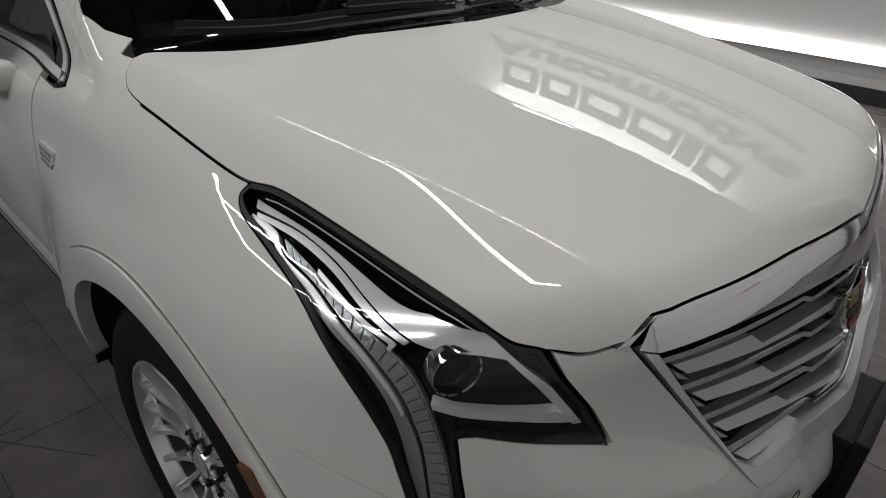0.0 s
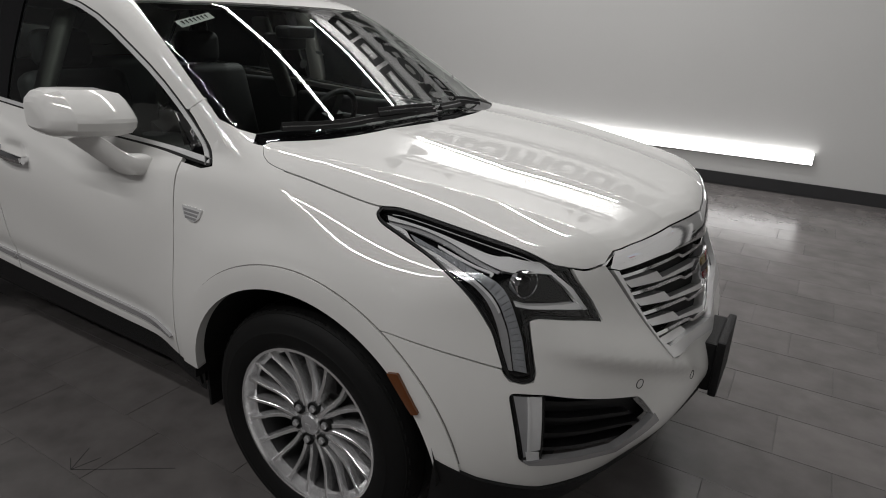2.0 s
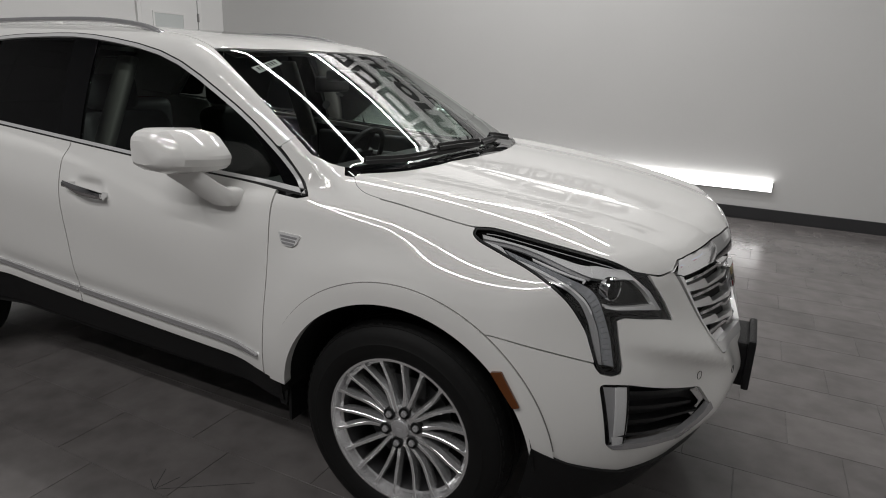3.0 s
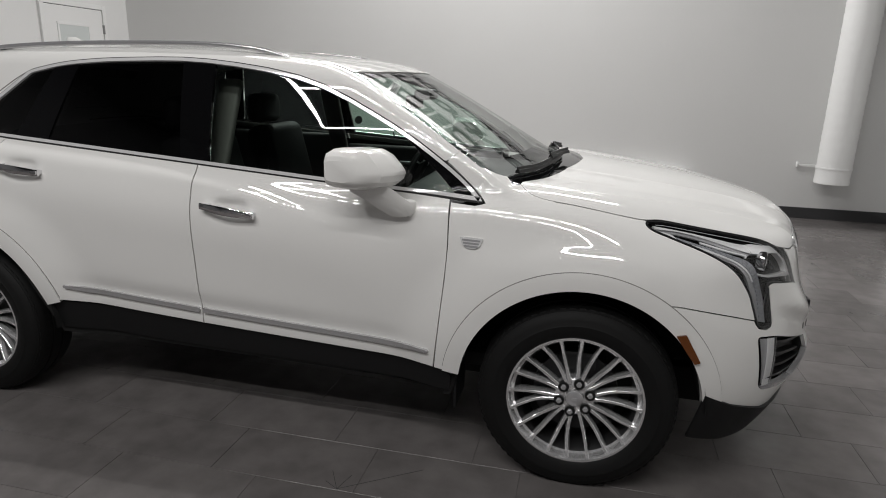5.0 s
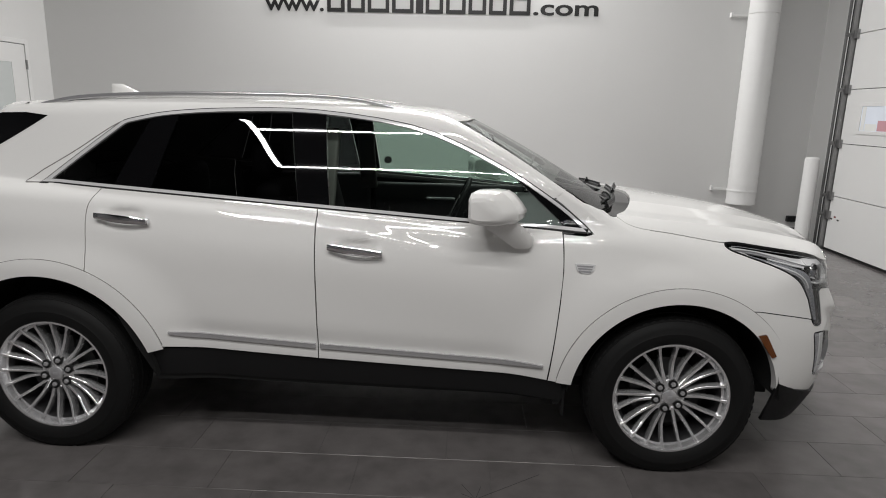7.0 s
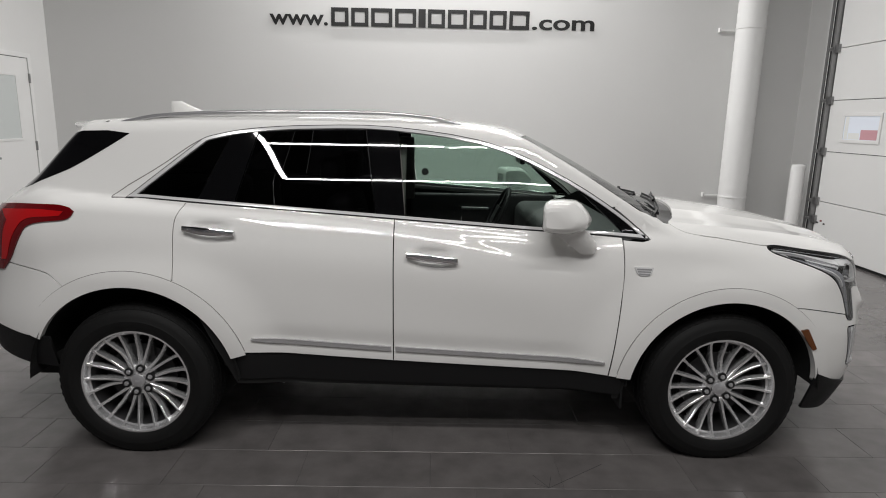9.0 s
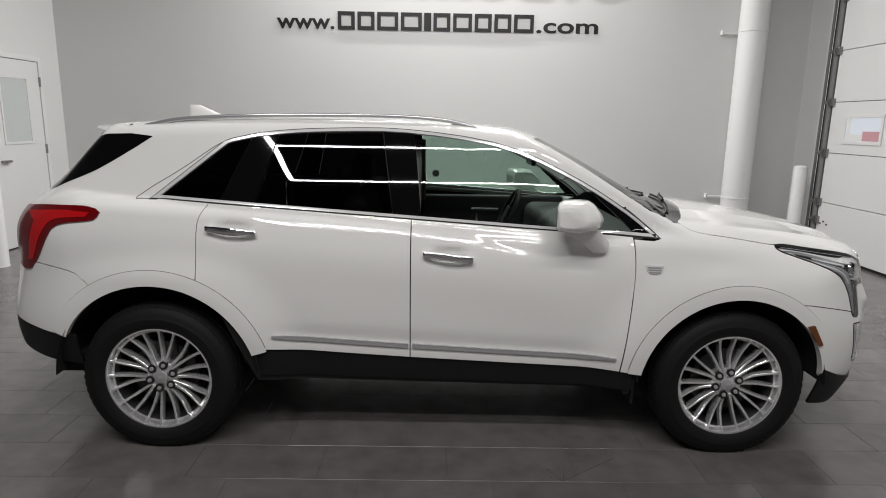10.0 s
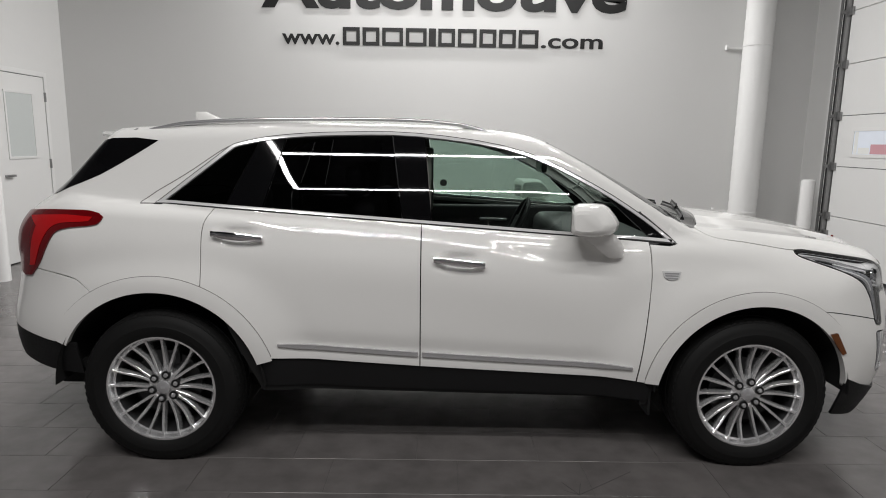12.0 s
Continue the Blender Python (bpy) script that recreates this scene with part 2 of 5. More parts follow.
def form(x, y, z):
    """Below zero inside the body, above zero outside."""
    w = np.abs(y - MID)
    # lower body
    side = side_section(z + 0.02 * x + 0.075 * np.minimum(x + 0.5, 0)) - 0.012 * ((x + 0.2) / 1.6) ** 2
    for ax, lift in ((AXLE_F, 0.050), (AXLE_R, 0.047)):
        r = np.hypot((x - ax), (z - HUB_Z))
        side = side + lift * (1 - step(r, 0.46, 0.80)) * (1 - step(z, 0.86, 1.10))
    side = side + 0.02 * step(-x, 1.0, 1.7) * step(z, 0.8, 1.1) * (1 - step(z, 1.2, 1.4))
    # shallow hollow along the foot of the doors
    side = side - 0.010 * np.exp(-((z - 0.565 + 0.05 * x) / 0.05) ** 2) * step(x, -1.0, -0.6) * (1 - step(x, 0.55, 0.85))
    # falling crease across both doors
    fall = z - (1.130 - 0.17 * (x + 0.167) - 0.06 * np.maximum(x + 0.167, 0) ** 2)
    side = side + 0.010 * (1 - step(fall, -0.025, 0.045)) * step(x, -1.15, -0.45) * (1 - step(x, 0.35, 0.85)) * step(fall, -0.42, -0.06)
    # hand bowls behind the two door handles
    for hx, hz in ((-1.035, 1.126), (0.0, 1.020)):
        side = side - 0.024 * np.exp(-np.abs((x - hx) / 0.080) ** 3 - np.abs((z - hz) / 0.036) ** 3)
    a = w - side
    v = np.sqrt(w ** 2 + 0.0009)
    nose = 2.385 - 0.10 * v - 0.10 * w ** 2 - 0.40 * w ** 6 + nose_line(z)
    nose = nose + 0.055 * np.exp(-((z - 0.48) / 0.12) ** 2) * (1 - step(w, 0.35, 0.74))
    ridge = 0.80 - 0.40 * (0.77 - w)
    nose = nose + 0.027 * np.exp(-((z - ridge) / np.where(z > ridge, 0.075, 0.034)) ** 2) * step(w, 0.12, 0.40) * (1 - step(w, 0.68, 0.86))
    b = x - nose
    crown = hood_line(x + 0.06 * w ** 2) - hood_drop(x, w)
    deck = np.where(x < 1.1, belt(x) + 0.012, 0) * (1 - step(x, 0.6, 1.1)) + crown * step(x, 0.6, 1.1)
    deck = deck - 0.02 * step(w, 0.72, 0.86)
    c = z - deck
    tail = tail_line(z) + 0.02 + 0.19 * w ** 2 + 0.42 * w ** 6
    d = tail - x
    low = smax(smax(a, b, 0.10), c, 0.075)
    low = smax(low, d, 0.09)
    # greenhouse
    e = w - glass_section(np.maximum(z, 1.08)) + 0.8 * np.maximum(1.08 - z, 0) + 0.05 * step(-x, 1.0, 2.2) + 0.035 * step(x, 0.3, 1.0)
    f = z - (roof_line(x) - 0.045 * w ** 2 - 0.05 * w ** 6)
    g = (z - screen_line(x + 0.24 * w ** 2)) * 0.87
    top = smax(smax(e, f, 0.07), smax(d, g, 0.02), 0.035)
    top = smax(top, np.maximum(0.9 - z, x - 1.5), 0.02)
    return smin(low, top, 0.022)


def gradient(x, y, z, h=0.002):
    n = np.stack([form(x + h, y, z) - form(x - h, y, z), form(x, y + h, z) - form(x, y - h, z), form(x, y, z + h) - form(x, y, z - h)], -1)
    return n / np.linalg.norm(n, axis=-1, keepdims=True)


def cast(origin, way, far=1.6, steps=48):
    """Where rays that start inside the body last leave it."""
    reach = np.linspace(0, far, steps)
    inside = np.stack([form(*(origin + way * r).T) < 0 for r in reach])
    last = steps - 1 - np.argmax(inside[::-1], axis=0)
    lo = reach[last]
    hi = lo + far / (steps - 1)
    for _ in range(17):
        mid = (lo + hi) / 2
        ins = form(*(origin + way * mid[:, None]).T) < 0
        lo, hi = np.where(ins, mid, lo), np.where(ins, hi, mid)
    return origin + way * lo[:, None]


FAN = 1.25


def around(u, z):
    """Right flank: u runs along x, and past x = FAN it swings round the corner to the middle of the nose."""
    u, z = np.asarray(u, float), np.asarray(z, float)
    ang = np.clip((u - FAN) / 1.0, 0, math.pi / 2 + 0.4)
    back = np.clip((-u - FAN - 0.2) / 1.0, 0, math.pi / 2 + 0.4)
    origin = np.stack([np.clip(u, -FAN - 0.2, FAN), 0 * u + MID, z], -1)
    way = np.stack([np.sin(ang) - np.sin(back), -np.cos(ang) * np.cos(back), 0 * u], -1)
    return cast(origin, way)


def above(x, y):
    x, y = np.asarray(x, float), np.asarray(y, float)
    return cast(np.stack([x, y, 0 * x + 0.75], -1), np.array([0.0, 0.0, 1.0]) + 0 * x[:, None], far=1.2)


def unwrap(p):
    """(u, z) of a place on the flank."""
    x, y, z = p
    if x > FAN:
        return FAN + math.atan2(x - FAN, MID - y), z
    if x < -FAN - 0.2:
        return -FAN - 0.2 - math.atan2(-FAN - 0.2 - x, MID - y), z
    return x, z

# ---- panels cut from the body form ----
from mathutils.geometry import delaunay_2d_cdt

CENTRE = FAN + math.pi / 2     # u at the middle of the nose


def bend(pts, n=10):
    """A soft line through a few points."""
    p = [np.array(q, float) for q in pts]
    p = [2 * p[0] - p[1]] + p + [2 * p[-1] - p[-2]]
    out = []
    for i in range(1, len(p) - 2):
        for t in np.linspace(0, 1, n, endpoint=False):
            out.append(0.5 * (2 * p[i] + (p[i + 1] - p[i - 1]) * t + (2 * p[i - 1] - 5 * p[i] + 4 * p[i + 1] - p[i + 2]) * t * t
                              + (3 * p[i] - p[i - 1] - 3 * p[i + 1] + p[i + 2]) * t ** 3))
    return [tuple(q) for q in out] + [tuple(p[-2])]


def arc(cx, cz, r, a0, a1, n=40):
    return [(cx + r * math.cos(radians(a)), cz + r * math.sin(radians(a))) for a in np.linspace(a0, a1, n)]


def soften(pts, r):
    """A closed outline with its corners rounded."""
    out, n = [], len(pts)
    for i in range(n):
        a, b, c = (np.array(pts[(i + k) % n], float) for k in (-1, 0, 1))
        u, v = a - b, c - b
        lu, lv = np.linalg.norm(u), np.linalg.norm(v)
        d = min(r, lu * 0.45, lv * 0.45)
        p, q = b + u / max(lu, 1e-9) * d, b + v / max(lv, 1e-9) * d
        for t in np.linspace(0, 1, 6):
            out.append(tuple((1 - t) ** 2 * p + 2 * t * (1 - t) * b + t * t * q))
    return out


def spaced(pts, ds, closed=True):
    p = np.array(pts, float)
    if closed:
        p = np.vstack([p, p[:1]])
    keep = np.concatenate([[True], np.linalg.norm(np.diff(p, axis=0), axis=1) > 1e-6])
    p = p[keep]
    s = np.concatenate([[0], np.cumsum(np.linalg.norm(np.diff(p, axis=0), axis=1))])
    out = []
    for i in range(len(p) - 1):
        n = max(1, int(math.ceil((s[i + 1] - s[i]) / ds)))
        out += [p[i] + (p[i + 1] - p[i]) * k / n for k in range(n)]
    if not closed:
        out.append(p[-1])
    return np.array(out)


def inside(pts, poly):
    x, y = pts[:, 0], pts[:, 1]
    res = np.zeros(len(pts), bool)
    for (ax, ay), (bx, by) in zip(poly, np.roll(poly, -1, axis=0)):
        cross = (ay > y) != (by > y)
        res ^= cross & (x < (bx - ax) * (y - ay) / (by - ay + 1e-12) + ax)
    return res


def grown(poly, d):
    """The outline moved outwards by d (inwards where d is below zero)."""
    p = np.array(poly, float)
    area = np.sum(p[:, 0] * np.roll(p[:, 1], -1) - np.roll(p[:, 0], -1) * p[:, 1])
    t = np.roll(p, -1, axis=0) - np.roll(p, 1, axis=0)
    n = np.stack([t[:, 1], -t[:, 0]], -1) * (1 if area > 0 else -1)
    return p + d * n / np.maximum(np.linalg.norm(n, axis=1, keepdims=True), 1e-9)


def fill(outline, holes, ds, tilt=0.0, rows=None):
    """Triangles inside an outline; tilt: slope of the mesh rows; rows: further points, along creases."""
    loops = [spaced(outline, ds)] + [spaced(h, ds) for h in holes]
    lo, hi = loops[0].min(axis=0), loops[0].max(axis=0)
    spare = abs(tilt) * (hi[0] - lo[0])
    gx, gy = np.meshgrid(np.arange(lo[0], hi[0], ds), np.arange(lo[1] - spare, hi[1] + spare, ds * 0.87))
    gx = gx + (np.arange(gx.shape[0]) % 2)[:, None] * ds / 2
    gy = gy + tilt * (gx - (lo[0] + hi[0]) / 2)
    g = np.stack([gx.ravel(), gy.ravel()], -1)
    if rows is not None:
        far = np.ones(len(g), bool)
        for k in range(0, len(rows), 50):
            q = rows[k:k + 50]
            far &= np.min(np.hypot(g[:, None, 0] - q[None, :, 0], g[:, None, 1] - q[None, :, 1]), axis=1) > ds * 0.6
        g = np.vstack([g[far], rows])
    ok = inside(g, loops[0])
    for h in loops[1:]:
        ok &= ~inside(g, h)
    g = g[ok]
    rim = np.vstack(loops)
    if len(g):
        near = np.min(np.hypot(g[:, None, 0] - rim[None, :, 0], g[:, None, 1] - rim[None, :, 1]), axis=1)
        g = g[near > ds * 0.55]
    verts, edges, at = [], [], 0
    for h in loops:
        verts += [Vector(p) for p in h]
        edges += [(at + i, at + (i + 1) % len(h)) for i in range(len(h))]
        at += len(h)
    verts += [Vector(p) for p in g]
    v, _, f, *_ = delaunay_2d_cdt(verts, edges, [], 0, 1e-6)
    v = np.array([tuple(p) for p in v])
    f = np.array([q for q in f if len(q) == 3])
    mid = v[f].mean(axis=1)
    ok = inside(mid, loops[0])
    for h in loops[1:]:
        ok &= ~inside(mid, h)
    return v, f[ok], loops


def mesh_object(name, verts, faces, mat, parent, normals=None, label="", smooth=True):
    me = bpy.data.meshes.new(name)
    me.from_pydata([tuple(p) for p in verts], [], [tuple(int(i) for i in q) for q in faces])
    me.materials.append(mat)
    me.polygons.foreach_set("use_smooth", [smooth] * len(me.polygons))
    if normals is not None:
        me.normals_split_custom_set_from_vertices([tuple(q) for q in normals])
    me.update()
    ob = new(name, me)
    ob.parent = parent
    if label:
        ob["label"] = label
    return ob


def on_flank(p):
    return around(p[:, 0], p[:, 1])


def on_top(p):
    return above(p[:, 0], p[:, 1])


def panel(name, outline, how, mat, parent, holes=(), lift=0.0, rim=0.014, ds=0.03, label="", sides=(1, -1), gap=0.0, tilt=0.0, rows=None):
    """A sheet of the body with folded edges; sides: 1 right, -1 left."""
    if gap:
        outline = grown(spaced(outline, ds), -gap)
    v, f, loops = fill(outline, holes, ds, tilt, rows)
    p = how(v)
    n = gradient(*p.T)
    p = p + n * lift
    tri = p[f]
    flip = np.einsum("ij,ij->i", np.cross(tri[:, 1] - tri[:, 0], tri[:, 2] - tri[:, 0]), n[f[:, 0]]) < 0
    f = np.where(flip[:, None], f[:, ::-1], f)
    verts, norms, faces = [p], [n], [tuple(q) for q in f]
    count = len(p)
    for k_loop, loop in enumerate(loops):
        q = how(loop)
        m = gradient(*q.T)
        q = q + m * lift
        k = len(q)
        verts += [q, q - m * rim]
        tang = np.roll(q, -1, axis=0) - np.roll(q, 1, axis=0)
        out = np.cross(tang, m)
        out /= np.maximum(np.linalg.norm(out, axis=1, keepdims=True), 1e-9)
        c = q - q.mean(axis=0)
        turn = np.sum(np.cross(c, np.roll(c, -1, axis=0)) * m)     # which way round the outline runs
        if (turn < 0) != (k_loop > 0):
            out = -out
        norms += [out, out]
        quads = [(count + i, count + k + i, count + k + (i + 1) % k, count + (i + 1) % k) for i in range(k)]
        faces += quads if turn > 0 and k_loop == 0 or turn < 0 and k_loop > 0 else [x[::-1] for x in quads]
        count += 2 * k
    verts, norms = np.vstack(verts), np.vstack(norms)
    made = []
    for s in sides:
        w, nn, ff = verts.copy(), norms.copy(), faces
        w[:, 1] = (w[:, 1] - MID) * s
        nn[:, 1] *= s
        if s < 0:
            ff = [q[::-1] for q in faces]
        ob = mesh_object(name, w, ff, mat, parent, nn, label)
        ob.visible_shadow = mat not in (GLASS, GLASS_DOOR, GLASS_DARK, LENS)   # panes let the light in
        made.append(ob)
    return made


def flank_uz(x, z):
    """(u, z) of flank points given by x and z."""
    x, z = np.asarray(x, float), np.asarray(z, float)
    p = cast(np.stack([x, 0 * x + MID, z], -1), np.array([0.0, -1.0, 0.0]) + 0 * x[:, None])
    return [unwrap(q) for q in p]


def top_uz(pts):
    """(u, z) of points given in plan."""
    return [unwrap(q) for q in on_top(np.array(pts, float))]


def mirrored(pts):
    """A plan outline made whole from its right half, which runs from the middle line round to the middle line."""
    return list(pts) + [(x, 2 * MID - y) for x, y in reversed(pts) if abs(y - MID) > 1e-6]

# ---- the room ----
def box(bm, lo, hi, bevel=0.0):
    lo, hi = Vector(lo), Vector(hi)
    m = Matrix.Translation((lo + hi) / 2) @ Matrix.Diagonal((*(hi - lo), 1))
    made = bmesh.ops.create_cube(bm, size=1, matrix=m)
    if bevel:
        edges = list({e for v in made["verts"] for e in v.link_edges})
        bmesh.ops.bevel(bm, geom=edges, offset=bevel, segments=2, affect="EDGES", profile=0.7)


def lathe(bm, profile, n=48, m=Matrix(), closed=False):
    """Profile of (radius, height) turned round z, then posed by m."""
    rings = [[bm.verts.new(m @ Vector((r * math.cos(2 * math.pi * i / n), r * math.sin(2 * math.pi * i / n), h))) for i in range(n)] for r, h in profile]
    pairs = list(zip(rings, rings[1:])) + ([(rings[-1], rings[0])] if closed else [])
    for a, b in pairs:
        for i in range(n):
            bm.faces.new((a[i], a[(i + 1) % n], b[(i + 1) % n], b[i]))
    return rings


def part(name, bm, mat, parent=None, label="", smooth=False):
    bmesh.ops.recalc_face_normals(bm, faces=bm.faces)
    me = bpy.data.meshes.new(name)
    bm.to_mesh(me)
    bm.free()
    me.materials.append(mat)
    if smooth:
        me.polygons.foreach_set("use_smooth", [True] * len(me.polygons))
        me.set_sharp_from_angle(angle=radians(35))
    ob = new(name, me)
    ob.parent = parent
    if label:
        ob["label"] = label
    return ob


def block(name, lo, hi, mat, parent=None, label="", bevel=0.0, kind="", category=""):
    bm = bmesh.new()
    box(bm, lo, hi, bevel)
    return tagged(part(name, bm, mat, parent, label), kind=kind, category=category)


T = 0.2
wall_north = block("wall_north", (X0 - T, Y1, -0.1), (X1 + T, Y1 + T, TOP + T), WALL, None, "pale grey painted showroom wall behind the car", kind="structure")
# unseen wall, dark grey so that less light and reflection reaches the flank
wall_south = block("wall_south", (X0 - T, Y0 - T, -0.1), (X1 + T, Y0, TOP + T), DARKWALL, None, "unseen dark grey wall that closes the far side of the showroom", kind="structure")
wall_west = block("wall_west", (X0 - T, 1.0, -0.1), (X0, Y1, TOP + T), WALL, None, "pale grey painted end wall with a white door", kind="structure")
# unseen stretch, made dark grey to darken what the doors reflect
wall_west_rear = block("wall_west_rear", (X0 - T, Y0, -0.1), (X0, 1.0, TOP + T), DARKWALL, None, "unseen end wall, added in dark grey to darken the doors' reflections", kind="structure")
wall_east = block("wall_east", (X1, Y0, -0.1), (X1 + T, Y1, TOP + T), WALL, None, "pale grey end wall with an overhead door", kind="structure")
ceiling = block("ceiling", (X0, Y0, TOP), (X1, Y1, TOP + 0.1), CEIL, None, "dark painted ceiling deck above the tube lamps", kind="structure")
floor = block("floor", (X0 - T, Y0 - T, -0.12), (X1 + T, Y1 + T, -0.0025), GROUT, None, "dark grey porcelain tile floor with thin joints", kind="structure")
baseboard = block("baseboard", (X0, Y1 - 0.014, 0), (X1, Y1, 0.135), BASE, None, "charcoal baseboard along the wall", kind="structure", bevel=0.004)

# ---- the car ----
car = tagged(new("car"), "pearl white compact luxury crossover with chrome trim, parked on grey tiles", "car")
car.location = (0, MID, 0)
R_IN_F, R_OUT_F, R_IN_R, R_OUT_R = 0.460, 0.515, 0.488, 0.548


def sill(x):
    return 0.482 - 0.05 * x


SEAM_F = [(0.868, 0.438), (0.884, 0.6), (0.902, 0.8), (0.910, 0.95), (0.903, 1.116)]
SEAM_D = -0.182
SEAM_R = [(-1.165, 1.246), (-1.200, 1.17), (-1.207, 1.05), (-1.205, 0.87)]


def arch_uz(ax, r, a0, a1, n=40):
    a = np.array(arc(ax, HUB_Z, r, a0, a1, n))
    return flank_uz(a[:, 0], a[:, 1])


# hood, in plan, right half from the middle of its front edge to the middle of its rear edge
HOOD_SIDE = bend([(1.155, -0.728), (1.195, -0.765), (1.265, -0.784), (1.431, -0.786), (1.60, -0.778), (1.68, -0.757), (1.80, -0.745), (1.947, -0.738), (2.03, -0.731), (2.085, -0.716), (2.122, -0.685)])
HOOD_FRONT = bend([(2.122, -0.685), (2.155, -0.644), (2.182, -0.590)], 6) + [(2.186, -0.545), (2.196, -0.515)] + bend([(2.196, -0.515), (2.240, -0.33), (2.278, -0.12), (2.297, MID)], 8)
HOOD_REAR = bend([(1.375, MID), (1.352, -0.15), (1.300, -0.36), (1.225, -0.57), (1.165, -0.69), (1.155, -0.728)], 8)
hood_half = list(reversed(HOOD_FRONT)) + list(reversed(HOOD_SIDE)) + list(reversed(HOOD_REAR))
crease_rows = []
for x in np.arange(1.16, 2.26, 0.009):
    for crease in (0.345 - 0.14 * max(x - 1.77, 0), min(max(0.735 - 0.187 * (x - 1.39), 0.56), 0.74)):
        for off in (-0.016, -0.009, -0.004, 0.0, 0.004, 0.009, 0.016):
            crease_rows += [(x, MID - crease - off), (x, MID + crease + off)]
panel("hood", mirrored(hood_half), on_top, PAINT, car, sides=(1,), ds=0.016, gap=0.0018, rows=np.array(crease_rows))

# headlight outline on the flank
hood_edge = top_uz(HOOD_SIDE)
lamp_top = [q for q in hood_edge if q[0] > 1.68]
LAMP_LOW = bend([(2.214, 0.848), (2.16, 0.862), (2.06, 0.878), (2.036, 0.872)], 6)
LAMP_LEG = bend([(2.036, 0.872), (2.042, 0.82), (2.053, 0.74), (2.050, 0.722), (2.030, 0.716), (2.004, 0.724), (1.990, 0.75), (1.976, 0.80), (1.958, 0.855), (1.91, 0.932), (1.845, 0.985), (1.752, 1.025), (1.697, 1.046), (1.677, 1.062), (1.683, 1.074)], 6)
lamp_outline = lamp_top[:-1] + [(2.149, 0.956), (2.185, 0.905)] + LAMP_LOW[:-1] + LAMP_LEG
lamp_back = panel("lamp_housing", lamp_outline, on_flank, PIANO, car, ds=0.025, lift=-0.03, rim=0.01)

# front fender
fender = [tuple(q) for q in SEAM_F[:4]] + [(0.906, 1.105), (1.0, 1.099), (1.038, 1.108), (1.0, 1.146), (0.90, 1.228), (0.872, 1.248), (0.925, 1.283), (0.96, 1.262), (0.99, 1.225), (1.06, 1.165), (1.14, 1.158)] + [q for q in hood_edge[:-1] if q[0] > 1.15 and q[1] < 1.160]
fender = [q for q in fender if q[0] < 1.683] + list(reversed([q for q in LAMP_LEG if q[1] > 0.752 and q[0] < 2.0])) + [(1.985, 0.752)]
fender += bend([(1.985, 0.752), (1.88, 0.778), (1.76, 0.802), (1.70, 0.806)], 6)
ring = arch_uz(AXLE_F, R_OUT_F - 0.008, 57.5, 173, 44)
fender += ring + [(0.905, 0.434)]
panel("front_fender", fender, on_flank, PAINT, car, ds=0.016, gap=0.002)

# front bumper
ring_low = arch_uz(AXLE_F, R_OUT_F - 0.008, 8, 57, 22)
GRILLE_SIDE = [(2.235, 0.968), (2.452, 0.694)]
bumper = ring_low + bend([(1.70, 0.8045), (1.76, 0.8005), (1.88, 0.7765), (1.985, 0.7505)], 6)
bumper += [(1.992, 0.735), (2.003, 0.72), (2.030, 0.712), (2.052, 0.718), (2.057, 0.74), (2.045, 0.82), (2.039, 0.874)] + [(2.06, 0.880), (2.16, 0.864), (2.219, 0.850)]
bumper += [(2.190, 0.905), (2.154, 0.957)] + top_uz(HOOD_FRONT[1:13]) + [(2.240, 0.972), (2.452, 0.694), (2.47, 0.674), (2.50, 0.662), (CENTRE, 0.615), (CENTRE, 0.445), (2.62, 0.410), (2.45, 0.366), (2.30, 0.350), (2.1, 0.370), (1.95, 0.418)]
FOG = soften([(2.000, 0.690), (2.075, 0.684), (2.345, 0.605), (2.420, 0.500), (2.30, 0.432), (2.055, 0.468), (2.035, 0.49)], 0.02)
panel("front_bumper", bumper, on_flank, PAINT, car, holes=[FOG], ds=0.02, gap=0.001)
panel("fog_recess", grown(spaced(FOG, 0.02), 0.004), on_flank, BLACK, car, ds=0.04, lift=-0.05)
panel("chin", [(1.855, 0.47), (1.95, 0.424), (2.1, 0.377), (2.30, 0.357), (2.45, 0.373), (2.62, 0.417), (CENTRE, 0.45), (CENTRE, 0.34), (2.4, 0.285), (2.15, 0.265), (1.97, 0.255), (1.845, 0.275)], on_flank, CLAD, car, ds=0.03, lift=0.010)
GRILLE = [(2.245, 0.974), (2.262, 0.996)] + [(u, z - 0.004) for u, z in top_uz(HOOD_FRONT[8:])] + [(CENTRE, 0.62), (2.50, 0.667), (2.47, 0.679), (2.456, 0.697)]
panel("grille_backing", GRILLE, on_flank, INNER, car, ds=0.04, lift=-0.05)

# doors
belt_rows = np.array([(x, belt(x) - 0.003 - 0.0045 * k) for x in np.arange(-1.2, 0.92, 0.02) for k in range(26)])
panel("front_door", [(SEAM_D, sill(SEAM_D)), (0.866, sill(0.866))] + bend(SEAM_F[1:], 6) + [(x, belt(x) - 0.0005) for x in np.linspace(0.90, SEAM_D, 12)], on_flank, PAINT, car, ds=0.012, gap=0.0028, tilt=-0.063, rows=belt_rows)
ring_door = arch_uz(AXLE_R, R_OUT_R - 0.008, 17.5, 66, 24)
rear_door = [(SEAM_D, belt(SEAM_D) - 0.0005)] + [(x, belt(x) - 0.0005) for x in np.linspace(SEAM_D, -1.16, 12)[1:]] + bend(SEAM_R, 6)[:-1] + list(reversed(ring_door)) + [(SEAM_D, sill(SEAM_D))]
